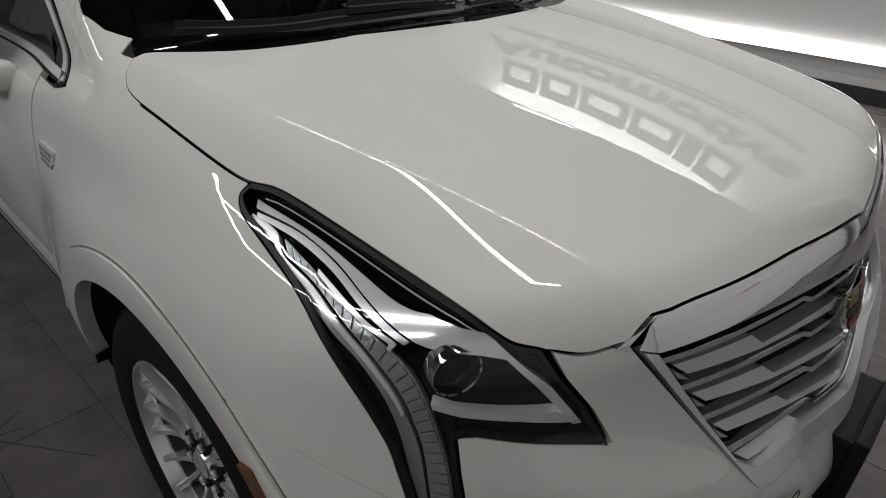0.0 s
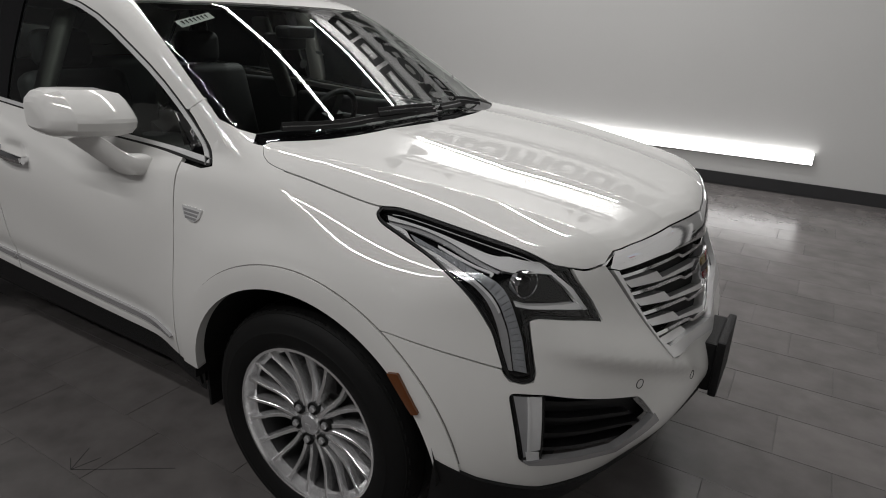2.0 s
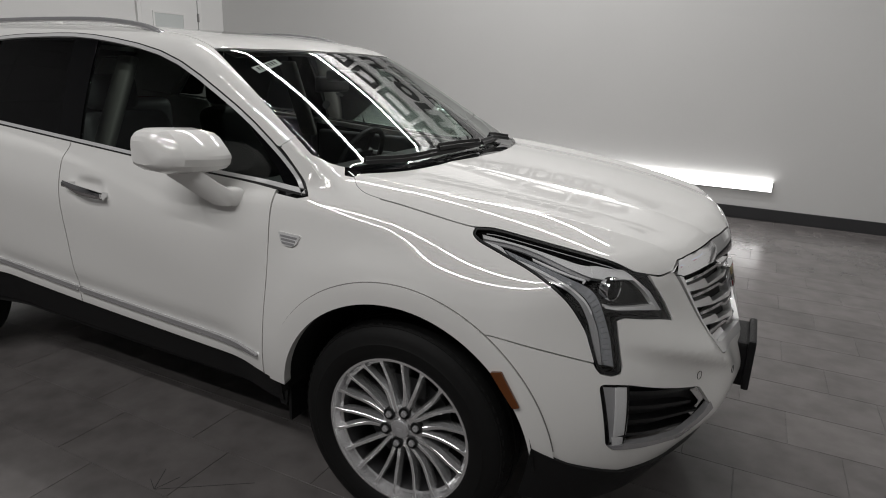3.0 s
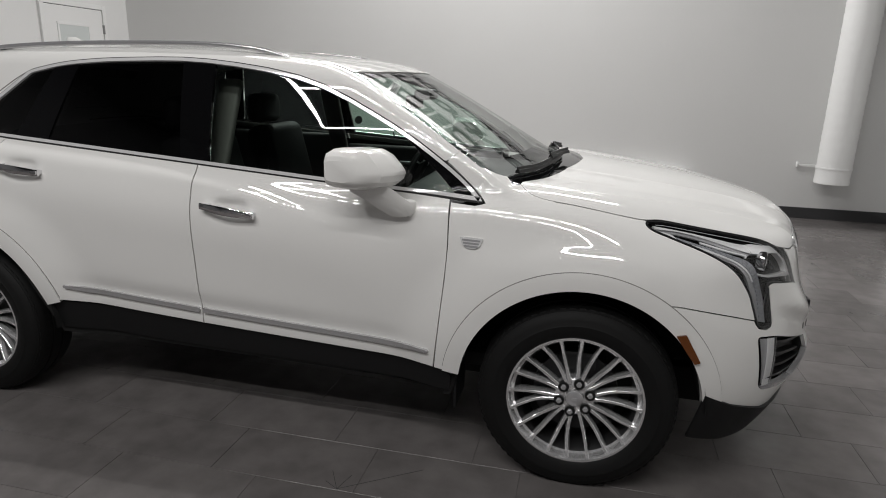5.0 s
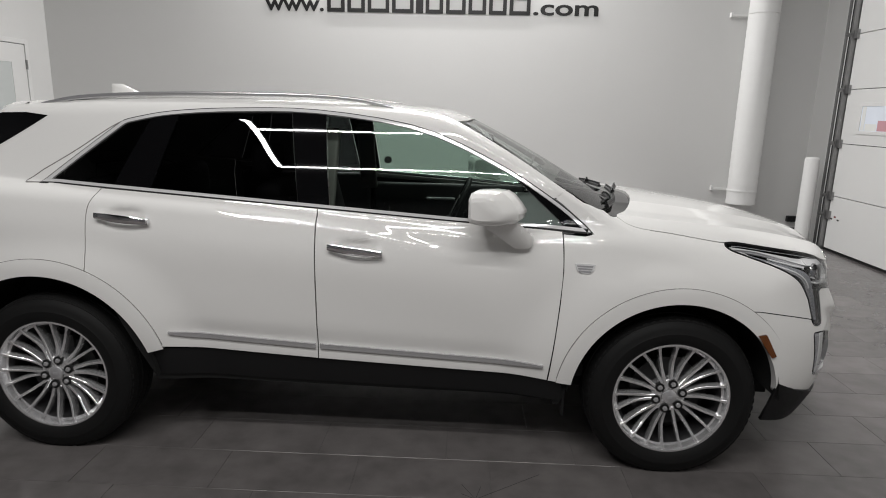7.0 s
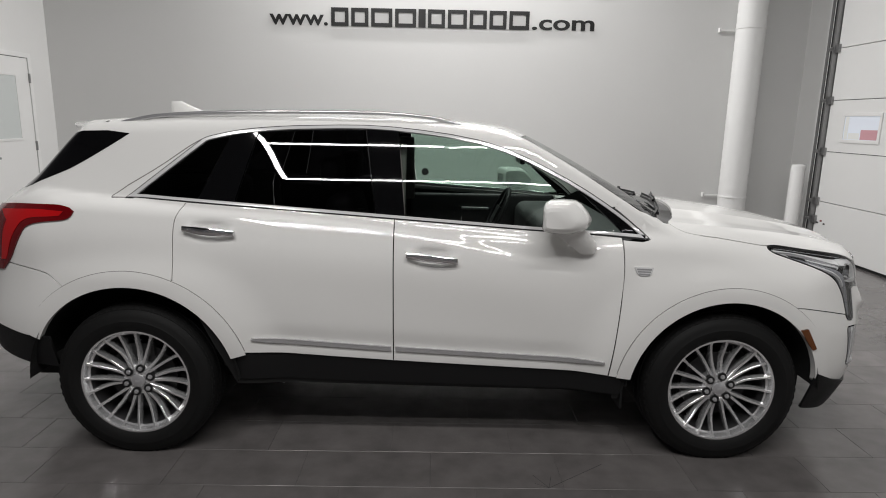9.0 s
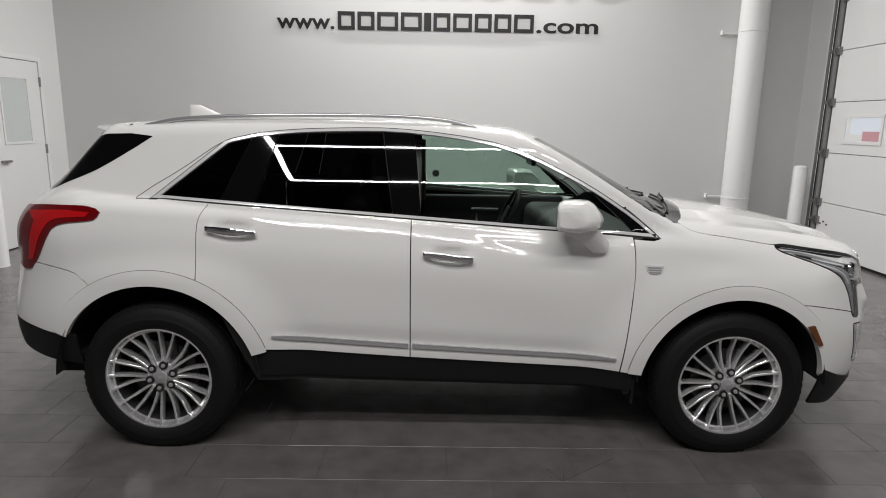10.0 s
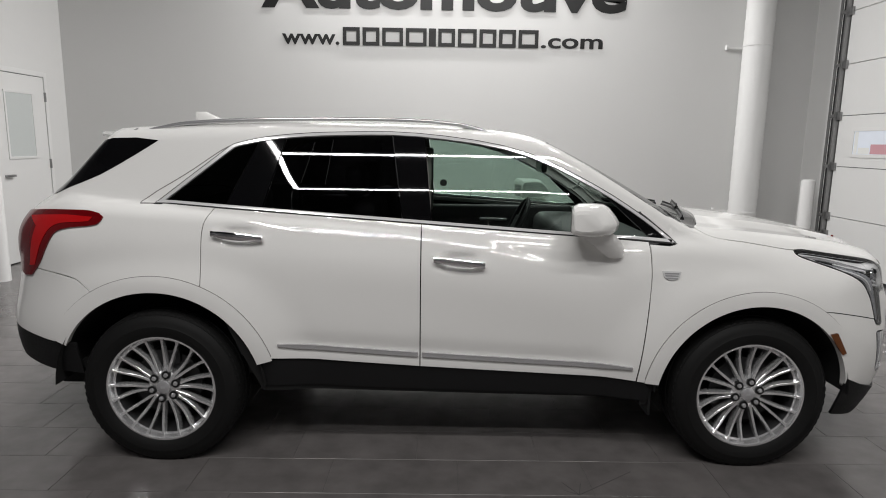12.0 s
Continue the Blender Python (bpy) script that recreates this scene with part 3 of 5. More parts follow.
panel("rear_door", rear_door, on_flank, PAINT, car, ds=0.012, gap=0.0028, tilt=-0.063, rows=belt_rows)

# window opening and side frame
DLO_TOP = bend([(1.025, 1.116), (0.89, 1.226), (0.625, 1.387), (0.26, 1.541), (-0.21, 1.606), (-0.60, 1.606), (-0.87, 1.588), (-1.03, 1.560), (-1.138, 1.523), (-1.315, 1.398), (-1.53, 1.266)], 10)
DLO_LOW = [(x, belt(x) + 0.002) for x in np.linspace(-1.45, 0.99, 30)]
dlo = soften(DLO_TOP[1:-1:3] + [(-1.540, 1.262)] + DLO_LOW[1::3] + [(1.030, 1.110)], 0.02)
ROOF_EDGE = bend([(0.43, MID - 0.635), (0.0, MID - 0.60), (-0.5, MID - 0.60), (-1.0, MID - 0.595), (-1.6, MID - 0.57), (-1.95, MID - 0.53)], 10)
SCREEN_EDGE = bend([(0.43, MID - 0.635), (0.67, MID - 0.705), (0.91, MID - 0.765), (1.0, MID - 0.785), (1.06, MID - 0.77), (1.10, MID - 0.735)], 8)
edge_roof, edge_screen = top_uz(ROOF_EDGE), top_uz(SCREEN_EDGE)
TAIL_X = -2.10
frame_out = [(0.868, 1.250), (0.920, 1.288)] + list(reversed([q for q in edge_screen if q[0] < 0.915])) + edge_roof[1:]
ring_q = arch_uz(AXLE_R, R_OUT_R - 0.008, 67, 120, 30)
REAR_SEAM = bend([(-2.35, 0.955), (-2.04, 0.952), (-1.83, 0.923), (-1.76, 0.885), (-1.722, 0.852)], 6)
frame_out += [(-2.33, 1.45), (-2.42, 1.20), (-2.43, 0.955)] + REAR_SEAM + list(reversed(ring_q)) + list(reversed(bend(SEAM_R, 6)))[1:] + [(-1.18, 1.252), (-1.44, 1.266), (-1.535, 1.264)] + [q for q in reversed(DLO_TOP) if q[0] < 0.862]
panel("side_frame", frame_out, on_flank, PAINT, car, ds=0.017, gap=0.001)
trim_hole = [q for q in grown(spaced(dlo, 0.02), -0.014)]
glassy = grown(spaced(dlo, 0.02), -0.012)


def clip_x(poly, lo, hi):
    """The stretch of an outline between two slanted cuts, each (x at z = 1.2, x at z = 1.6)."""
    def cut(pts, line, sign):
        out = []
        val = [sign * (p[0] - (line[0] + (line[1] - line[0]) * (p[1] - 1.2) / 0.4)) for p in pts]
        for i in range(len(pts)):
            j = (i + 1) % len(pts)
            if val[i] >= 0:
                out.append(tuple(pts[i]))
            if (val[i] >= 0) != (val[j] >= 0):
                t = val[i] / (val[i] - val[j])
                out.append(tuple(np.array(pts[i]) * (1 - t) + np.array(pts[j]) * t))
        return out
    return cut(cut([tuple(p) for p in poly], lo, 1), hi, -1)


dlo_line = spaced(dlo, 0.02)
panel("window_trim", clip_x(dlo_line, (-1.522, -1.033), (2, 2)), on_flank, SILVER, car, holes=[clip_x(trim_hole, (-1.495, -1.008), (2, 2))], ds=0.015, lift=0.005, rim=0.01, gap=0.001, label="bright chrome window surround")
panel("window_seal", clip_x(grown(dlo_line, 0.0045), (-1.526, -1.037), (2, 2)), on_flank, GAP, car, holes=[grown(clip_x(dlo_line, (-1.522, -1.033), (2, 2)), -0.002)], ds=0.02, lift=0.0012, rim=0.003)
panel("quarter_channel", clip_x(dlo_line, (-3, -3), (-1.526, -1.037)), on_flank, PAINT, car, ds=0.02, lift=0.0005, rim=0.006)
panel("channel_seam", clip_x(grown(dlo_line, 0.003), (-3, -3), (-1.525, -1.036)), on_flank, SEAM, car, holes=[clip_x(grown(dlo_line, -0.0005), (-3, -3), (-1.529, -1.040))], ds=0.02, lift=0.0022, rim=0.002)
panel("front_window", clip_x(glassy, (-0.13, -0.17), (0.84, 0.40)), on_flank, GLASS_DOOR, car, ds=0.04, lift=-0.006, rim=0.004)
panel("mirror_sail", clip_x(glassy, (0.845, 0.41), (1.2, 1.2)), on_flank, PIANO, car, ds=0.04, lift=-0.004)
panel("pillar_trim", clip_x(glassy, (-0.27, -0.33), (-0.135, -0.175)), on_flank, PIANO, car, ds=0.04, lift=-0.002)
panel("rear_window", clip_x(glassy, (-0.95, -0.84), (-0.275, -0.335)), on_flank, GLASS_DARK, car, ds=0.04, lift=-0.006, rim=0.004)
panel("pillar_trim", clip_x(glassy, (-1.14, -0.96), (-0.955, -0.845)), on_flank, PIANO, car, ds=0.04, lift=-0.002)
panel("quarter_window", clip_x(glassy, (-1.50, -1.013), (-1.145, -0.965)), on_flank, GLASS_DARK, car, ds=0.04, lift=-0.006, rim=0.004)

# roof and windscreen, in plan
roof_half = [(0.515, MID), (0.505, MID - 0.2), (0.475, MID - 0.45)] + ROOF_EDGE + [(-1.97, MID - 0.50), (-1.97, MID)]
SUNROOF = soften([(0.22, MID - 0.40), (0.26, MID), (0.22, MID + 0.40), (-1.05, MID + 0.40), (-1.05, MID - 0.40)], 0.05)
panel("roof", mirrored(roof_half), on_top, PAINT, car, holes=[SUNROOF], sides=(1,), ds=0.025, gap=0.002)
panel("sunroof", SUNROOF, on_top, PIANO, car, sides=(1,), ds=0.05, lift=-0.004, gap=0.004, label="black glass panoramic sunroof")
screen_half = [(0.52, MID), (0.51, MID - 0.2), (0.48, MID - 0.45)] + SCREEN_EDGE + [(1.16, MID - 0.60), (1.24, MID - 0.36), (1.28, MID)]
panel("windshield", mirrored(screen_half), on_top, GLASS, car, sides=(1,), ds=0.025, lift=-0.004, rim=0.004, gap=0.002)
cowl_half = [(1.25, MID), (1.21, MID - 0.36), (1.13, MID - 0.60), (1.09, MID - 0.735), (1.115, MID - 0.748), (1.150, -0.724)] + list(reversed(HOOD_REAR))[1:]
panel("cowl", mirrored(cowl_half), on_top, PIANO, car, sides=(1,), ds=0.04, lift=-0.012)

# the shoulder between windscreen foot, hood corner and fender
shoulder_foot = [(p[0], p[1]) for p in around(np.array([1.045, 1.0, 0.95, 0.90, 0.86]), np.array([1.122, 1.156, 1.196, 1.236, 1.264]))]
shoulder = [(0.84, MID - 0.752), (0.91, MID - 0.767), (1.0, MID - 0.787), (1.06, MID - 0.772), (1.10, MID - 0.737), (1.125, MID - 0.775), (1.155, MID - 0.765)] + [q for q in HOOD_SIDE if q[0] < 1.30] + [(1.30, -0.83), (1.20, -0.835), (1.09, -0.84)] + shoulder_foot
panel("fender_shoulder", shoulder, on_top, PAINT, car, ds=0.02, lift=-0.0006, rim=0.004)

# arch trims, sills, rear
def arch_band(ax, r0, r1, a0, a1):
    return arch_uz(ax, r1, a0, a1, 50) + list(reversed(arch_uz(ax, r0, a0, a1, 50)))


panel("arch_trim", arch_band(AXLE_F, R_IN_F, R_OUT_F + 0.012, 6, 173), on_flank, PAINT, car, ds=0.02, lift=0.007, rim=0.035)
panel("arch_trim", arch_band(AXLE_R, R_IN_R, R_OUT_R + 0.014, 16, 154), on_flank, PAINT, car, ds=0.02, lift=0.007, rim=0.035)
panel("arch_seam", arch_band(AXLE_F, R_OUT_F + 0.0115, R_OUT_F + 0.0150, 10, 171), on_flank, SEAM, car, ds=0.02, lift=0.0012, rim=0.002)
panel("arch_seam", arch_band(AXLE_R, R_OUT_R + 0.0135, R_OUT_R + 0.0170, 18, 152), on_flank, SEAM, car, ds=0.02, lift=0.0012, rim=0.002)
panel("rocker_cladding", [(0.90, sill(0.9) - 0.003), (-0.92, sill(-0.92) - 0.003), (-0.955, 0.46), (-0.94, 0.385), (-0.4, 0.365), (0.3, 0.35), (0.93, 0.33), (0.935, 0.40)], on_flank, CLAD, car, ds=0.04, lift=-0.012, rim=0.03)
rear_b = list(arch_uz(AXLE_R, R_OUT_R - 0.008, 154, 120.5, 20)) + [(u, z - 0.003) for u, z in reversed(REAR_SEAM)] + [(-2.45, 0.952), (-FAN - 0.2 - math.pi / 2, 0.952), (-FAN - 0.2 - math.pi / 2, 0.62), (-2.3, 0.66), (-1.93, 0.60)]
panel("rear_bumper", rear_b, on_flank, PAINT, car, ds=0.04, gap=0.002)
panel("rear_valance", [(-1.84, 0.592), (-1.93, 0.598), (-2.3, 0.655), (-FAN - 0.2 - math.pi / 2, 0.615), (-FAN - 0.2 - math.pi / 2, 0.47), (-2.3, 0.50), (-2.08, 0.462), (-1.84, 0.43)], on_flank, CLAD, car, ds=0.05, lift=-0.006)
panel("liftgate", [(-2.435, 0.958), (-2.425, 1.20), (-2.335, 1.45), (-2.30, 1.52), (-FAN - 0.2 - math.pi / 2, 1.56), (-FAN - 0.2 - math.pi / 2, 0.958)], on_flank, PAINT, car, ds=0.05)

# inner shell closes the gaps; near black, so that they show dark
panel("inner_shell", [(0.90, 0.30), (0.90, 1.09), (1.05, 1.16), (1.64, 1.05), (1.69, 1.03), (2.0, 0.74)] + arch_uz(AXLE_F, R_IN_F + 0.01, 50, 178, 30) + [(0.93, 0.3)], on_flank, INNER, car, ds=0.05, lift=-0.02, rim=0.002)
panel("inner_shell", [(-0.95, 0.35), (0.91, 0.32), (0.91, 1.09), (-1.14, 1.22), (-1.14, 0.80)], on_flank, INNER, car, ds=0.05, lift=-0.02, rim=0.002)


def spoke(bm, a0, a1, turn, kink):
    """One slim blade from hub to rim: a narrow face, wide sloping flanks, and on every other blade a knee."""
    rings = []
    for k, r in enumerate(np.linspace(0.060, 0.2535, 15)):
        t = k / 14
        bow = math.sin(math.pi * t) ** 1.5
        ang = turn + a0 + (a1 - a0) * t + kink * 0.045 * bow * (1 - 0.6 * t)
        wide = 0.0050 + 0.0016 * (1 - t) + 0.0045 * float(step(np.float64(t), 0.86, 1.0))
        face = -0.024 - 0.010 * bow + 0.022 * t ** 1.5 - (0.006 * math.sin(math.pi * min(1, t * 1.5)) if kink else 0.0)
        c, s = math.cos(ang), math.sin(ang)
        flank = 0.0105 if kink else 0.0075
        ring = []
        for across, down in ((-wide * 0.8, -0.046), (-flank, -0.021), (-wide, -0.0015), (-wide * 0.75, 0), (wide * 0.75, 0), (wide, -0.0015), (flank, -0.021), (wide * 0.8, -0.046)):
            ring.append(bm.verts.new((r * c - across * s, r * s + across * c, face + down)))
        rings.append(ring)
    for p, q in zip(rings, rings[1:]):
        for i in range(8):
            bm.faces.new((p[i], p[(i + 1) % 8], q[(i + 1) % 8], q[i]))
    bm.faces.new(rings[0])
    bm.faces.new(rings[-1])


def wheel(x, y, side):
    thing = new("wheel")
    thing.parent = car
    thing.matrix_local = Matrix.Translation((x, y - MID, HUB_Z)) @ (Matrix.Rotation(radians(90), 4, "X") if side < 0 else Matrix.Rotation(radians(-90), 4, "X"))
    bm = bmesh.new()
    lathe(bm, [(0.258, -0.012), (0.262, 0.006), (0.272, 0.014), (0.300, 0.021), (0.315, 0.0225), (0.318, 0.0205), (0.335, 0.019), (0.358, 0.007), (0.366, -0.002), (0.369, -0.002), (0.378, -0.018), (0.383, -0.035),
               (0.384, -0.068), (0.377, -0.070), (0.377, -0.078), (0.385, -0.080), (0.385, -0.125), (0.377, -0.127), (0.377, -0.135), (0.384, -0.137),
               (0.383, -0.18), (0.374, -0.205), (0.35, -0.225), (0.29, -0.23), (0.258, -0.21)], 96, closed=True)
    for i in range(64):
        a = 2 * math.pi * i / 64
        for r, h, ry in ((0.3690, -0.022, 18), (0.3808, -0.05, 0)):
            m = Matrix.Rotation(a, 4, "Z") @ Matrix.Translation((r, 0, h)) @ pose(0, 0, 0, 0, ry, 0) @ Matrix.Diagonal((0.006, 0.021, 0.030, 1))
            bmesh.ops.create_cube(bm, size=1, matrix=m)
    part("tyre", bm, RUBBER, thing, smooth=True)
    bm = bmesh.new()
    lathe(bm, [(0.2585, -0.012), (0.263, 0.004), (0.262, 0.008), (0.254, 0.008), (0.2515, 0.002), (0.249, -0.008), (0.2440, -0.026), (0.236, -0.029)], 96)
    part("rim", bm, ALLOY, thing, smooth=True)
    # barrel of the same alloy, coloured near black as the shade behind the spokes
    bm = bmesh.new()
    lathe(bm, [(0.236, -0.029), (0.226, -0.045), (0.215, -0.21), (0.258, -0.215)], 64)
    part("rim_barrel", bm, SHADE_DARK_METAL, thing, smooth=True)
    for i in range(10):
        turn = 2 * math.pi * i / 10 + 0.12
        for a0, a1, kink in ((-0.10, -0.157, 0), (0.10, 0.157, -1 if i % 2 else 1)):
            bm = bmesh.new()
            spoke(bm, a0, a1, turn, kink)
            part("spoke", bm, ALLOY, thing)
    bm = bmesh.new()
    lathe(bm, [(0.001, -0.016), (0.034, -0.018), (0.038, -0.026), (0.066, -0.0285), (0.076, -0.036), (0.080, -0.08), (0.001, -0.08)], 48)
    part("hub", bm, ALLOY, thing, smooth=True)
    bm = bmesh.new()
    lathe(bm, [(0.001, -0.010), (0.026, -0.011), (0.031, -0.014), (0.031, -0.024)], 36)
    cap = part("centre_cap", bm, SATIN, thing, smooth=True)
    bm = bmesh.new()
    box(bm, (-0.011, -0.006, -0.0115), (0.011, 0.006, -0.0092), 0.001)
    part("cap_shield", bm, GREYCH, cap)
    for i in range(6):
        a = 2 * math.pi * i / 6 + 0.3
        spot = Matrix.Translation((0.061 * math.cos(a), 0.061 * math.sin(a), 0))
        bm = bmesh.new()
        lathe(bm, [(0.0118, -0.032), (0.0118, -0.016), (0.0088, -0.0115), (0.0005, -0.0105)], 6, spot)
        nut = part("lug_nut", bm, SATIN, thing)
        # black cup stands for the shade in the nut's recess
        bm = bmesh.new()
        lathe(bm, [(0.0210, -0.040), (0.0207, -0.0200), (0.0190, -0.0192), (0.0182, -0.0225), (0.0005, -0.0225)], 24, spot)
        part("nut_pocket_shade", bm, INNER, nut)
    bm = bmesh.new()
    lathe(bm, [(0.001, -0.085), (0.165, -0.085), (0.165, -0.11), (0.001, -0.11)], 48)
    part("brake_disc", bm, ROTOR, thing)
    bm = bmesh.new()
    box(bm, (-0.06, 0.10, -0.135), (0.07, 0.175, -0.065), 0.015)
    part("brake_caliper", bm, SHADE_DARK_METAL, thing)
    # added dark disc in place of the shade behind the brake
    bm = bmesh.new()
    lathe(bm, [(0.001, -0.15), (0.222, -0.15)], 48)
    part("wheel_shade_disc", bm, INNER, thing)
    return thing


for ax in (AXLE_F, AXLE_R):
    wheel(ax, -0.884, -1)
    wheel(ax, 0.884 + 2 * MID, 1)


def liner(ax, r, side):
    """Dark half-round housing over a wheel."""
    bm = bmesh.new()
    outer, inner = [], []
    for a in np.linspace(2, 178, 40):
        x, z = ax + r * math.cos(radians(a)), HUB_Z + r * math.sin(radians(a))
        outer.append(bm.verts.new((x, side * 0.935, z)))
        inner.append(bm.verts.new((x, side * 0.52, z)))
    for i in range(39):
        bm.faces.new((outer[i], outer[i + 1], inner[i + 1], inner[i]))
    bm.faces.new(inner)
    return part("wheel_liner", bm, INNER, car)


for side in (-1, 1):
    liner(AXLE_F, R_IN_F + 0.012, side)
    liner(AXLE_R, R_IN_R + 0.012, side)

# ---- headlights ----
top_line = np.array(sorted(lamp_top))


def under_top(u, d):
    """A place d below the lamp's upper edge."""
    return (u, float(np.interp(u, top_line[:, 0], top_line[:, 1])) - d)


panel("black_band", [under_top(u, 0.003) for u in np.linspace(1.70, 2.10, 16)] + [under_top(2.125, 0.012)] + bend([(2.098, 0.990), (2.072, 1.012), (2.040, 1.014), (1.980, 1.023), (1.917, 1.031), (1.824, 1.050), (1.706, 1.068)], 5), on_flank, PIANO, car, ds=0.02, lift=-0.010, rim=0.004)
# thin pale strip painting a tube lamp's reflection on the gloss black band
panel("band_reflection", [under_top(u, 0.010) for u in np.linspace(1.72, 2.06, 14)] + [under_top(u, 0.0115) for u in np.linspace(2.06, 1.72, 14)], on_flank, LAMPCH, car, ds=0.02, lift=-0.009, rim=0.002)
BLADE = bend([(1.706, 1.066), (1.824, 1.049), (1.917, 1.030), (1.959, 1.021), (1.988, 1.018)], 6) + bend([(1.986, 0.991), (1.921, 1.015), (1.866, 1.034), (1.795, 1.049), (1.710, 1.057)], 6)
panel("chrome_blade", BLADE, on_flank, LAMPCH, car, ds=0.015, lift=-0.009, rim=0.02, label="bright chrome blade in the headlight")
panel("blade_groove", bend([(1.712, 1.0545), (1.797, 1.047), (1.866, 1.032), (1.921, 1.013), (1.980, 0.990)], 6) + bend([(1.974, 0.985), (1.916, 1.006), (1.862, 1.025), (1.794, 1.040), (1.714, 1.050)], 6), on_flank, GREYCH, car, ds=0.02, lift=-0.012, rim=0.006)
ELBOW = [(1.986, 1.018), (2.004, 1.019), (2.040, 1.013), (2.068, 1.011), (2.078, 1.003), (2.098, 0.984), (2.140, 0.944), (2.181, 0.885), (2.170, 0.885), (2.149, 0.913), (2.121, 0.949), (2.089, 0.983), (2.062, 0.987), (2.031, 0.987), (2.003, 0.988), (1.986, 0.991)]
panel("blade_elbow", ELBOW, on_flank, LAMPCH, car, ds=0.012, lift=-0.006, rim=0.02)
LED_UP = bend([(1.774, 1.038), (1.831, 1.021), (1.898, 1.001), (1.955, 0.977), (1.981, 0.955), (1.998, 0.923), (2.012, 0.882), (2.029, 0.818), (2.041, 0.735)], 6)
LED_LOW = bend([(1.791, 1.022), (1.852, 1.005), (1.919, 0.975), (1.955, 0.943), (1.975, 0.911), (1.987, 0.880), (2.000, 0.834), (2.012, 0.742)], 6)
panel("light_guide", LED_UP + list(reversed(LED_LOW)), on_flank, GUIDE, car, ds=0.018, lift=-0.016, rim=0.01, label="ribbed clear light guide running down the lamp")


def at_share(line, t):
    p = np.array(line)
    s = np.concatenate([[0], np.cumsum(np.linalg.norm(np.diff(p, axis=0), axis=1))])
    return np.array([np.interp(t * s[-1], s, p[:, 0]), np.interp(t * s[-1], s, p[:, 1])])


for k in range(26):          # small clear ribs set side by side
    lo, hi = (k + 0.06) / 26, (k + 0.90) / 26
    a, b, c, d = at_share(LED_UP, lo), at_share(LED_UP, hi), at_share(LED_LOW, hi), at_share(LED_LOW, lo)
    panel("guide_rib", [a * 0.9 + d * 0.1, b * 0.9 + c * 0.1, b * 0.1 + c * 0.9, a * 0.1 + d * 0.9], on_flank, GUIDE, car, ds=0.04, lift=-0.013, rim=0.003)
STRIP_OUT = bend([(1.704, 1.046), (1.757, 1.030), (1.838, 0.993), (1.885, 0.972), (1.921, 0.952), (1.950, 0.915), (1.971, 0.863), (1.986, 0.799), (2.000, 0.745)], 6)
STRIP_IN = bend([(1.708, 1.051), (1.761, 1.041), (1.786, 1.021), (1.850, 1.003), (1.916, 0.973), (1.952, 0.941), (1.972, 0.909), (1.984, 0.878), (1.997, 0.832), (2.009, 0.742)], 6)
panel("chrome_edge", STRIP_IN + list(reversed(STRIP_OUT)), on_flank, GREYCH, car, ds=0.015, lift=-0.012, rim=0.01)
edge_line = STRIP_IN[:40]
panel("chrome_bead", edge_line + [(u - 0.003, z - 0.006) for u, z in reversed(edge_line)], on_flank, LAMPCH, car, ds=0.012, lift=-0.008, rim=0.006)
panel("rib", bend([(1.848, 1.021), (1.888, 1.009), (1.930, 0.996), (1.964, 0.986), (1.960, 0.976)], 6) + [(1.956, 0.977), (1.958, 0.983), (1.926, 0.992), (1.886, 1.004), (1.848, 1.017)], on_flank, LAMPCH, car, ds=0.02, lift=-0.006, rim=0.006)
panel("lower_bezel", [(2.008, 0.917), (2.032, 0.910), (2.077, 0.908), (2.150, 0.905), (2.162, 0.900), (2.181, 0.885), (2.105, 0.896), (2.042, 0.901), (2.010, 0.908)], on_flank, LAMPCH, car, ds=0.015, lift=-0.008, rim=0.02)
for s in (1, -1):
    at_uz = around(np.array([2.043]), np.array([0.957]))[0]
    aim = np.array([0.93, -0.36, 0.0])
    spot = at_uz - aim * 0.022
    spot[1] = (spot[1] - MID) * s
    aim[1] *= s
    m = Matrix.Translation(spot) @ Vector(aim).to_track_quat("Z", "Y").to_matrix().to_4x4()
    bm = bmesh.new()
    lathe(bm, [(0.035, -0.020), (0.035, 0.006), (0.034, 0.008), (0.0322, 0.006), (0.031, -0.014)], 40, m)
    ring_ob = part("projector", bm, CHROME, car, "round projector lens in a chrome ring", smooth=True)
    bm = bmesh.new()
    lathe(bm, [(0.0305, -0.014), (0.028, -0.004), (0.021, 0.004), (0.012, 0.008), (0.0005, 0.010)], 32, m)
    part("projector_lens", bm, PIANO, ring_ob, smooth=True)
panel("lamp_lens", lamp_outline, on_flank, LENS, car, ds=0.025, lift=0.001, rim=0.003)
rim_poly = grown(spaced(lamp_outline, 0.015), -0.006)
panel("lamp_gasket", lamp_outline, on_flank, BLACK, car, holes=[rim_poly], ds=0.02, lift=0.0005, rim=0.01, gap=0.001)

# ---- grille ----
sur_out = [(2.242, 0.976), (2.258, 1.000), (2.272, 1.008)] + [(u, z - 0.001) for u, z in top_uz(HOOD_FRONT[8:])[2:]] + [(CENTRE, 0.607), (2.60, 0.645), (2.50, 0.664), (2.47, 0.672), (2.45, 0.695)]
panel("grille_surround", sur_out[:-5] + [(CENTRE, 0.925), (2.60, 0.944), (2.45, 0.957), (2.272, 0.965)], on_flank, CHROME, car, ds=0.025, lift=0.004, rim=0.05, label="broad chrome grille surround")
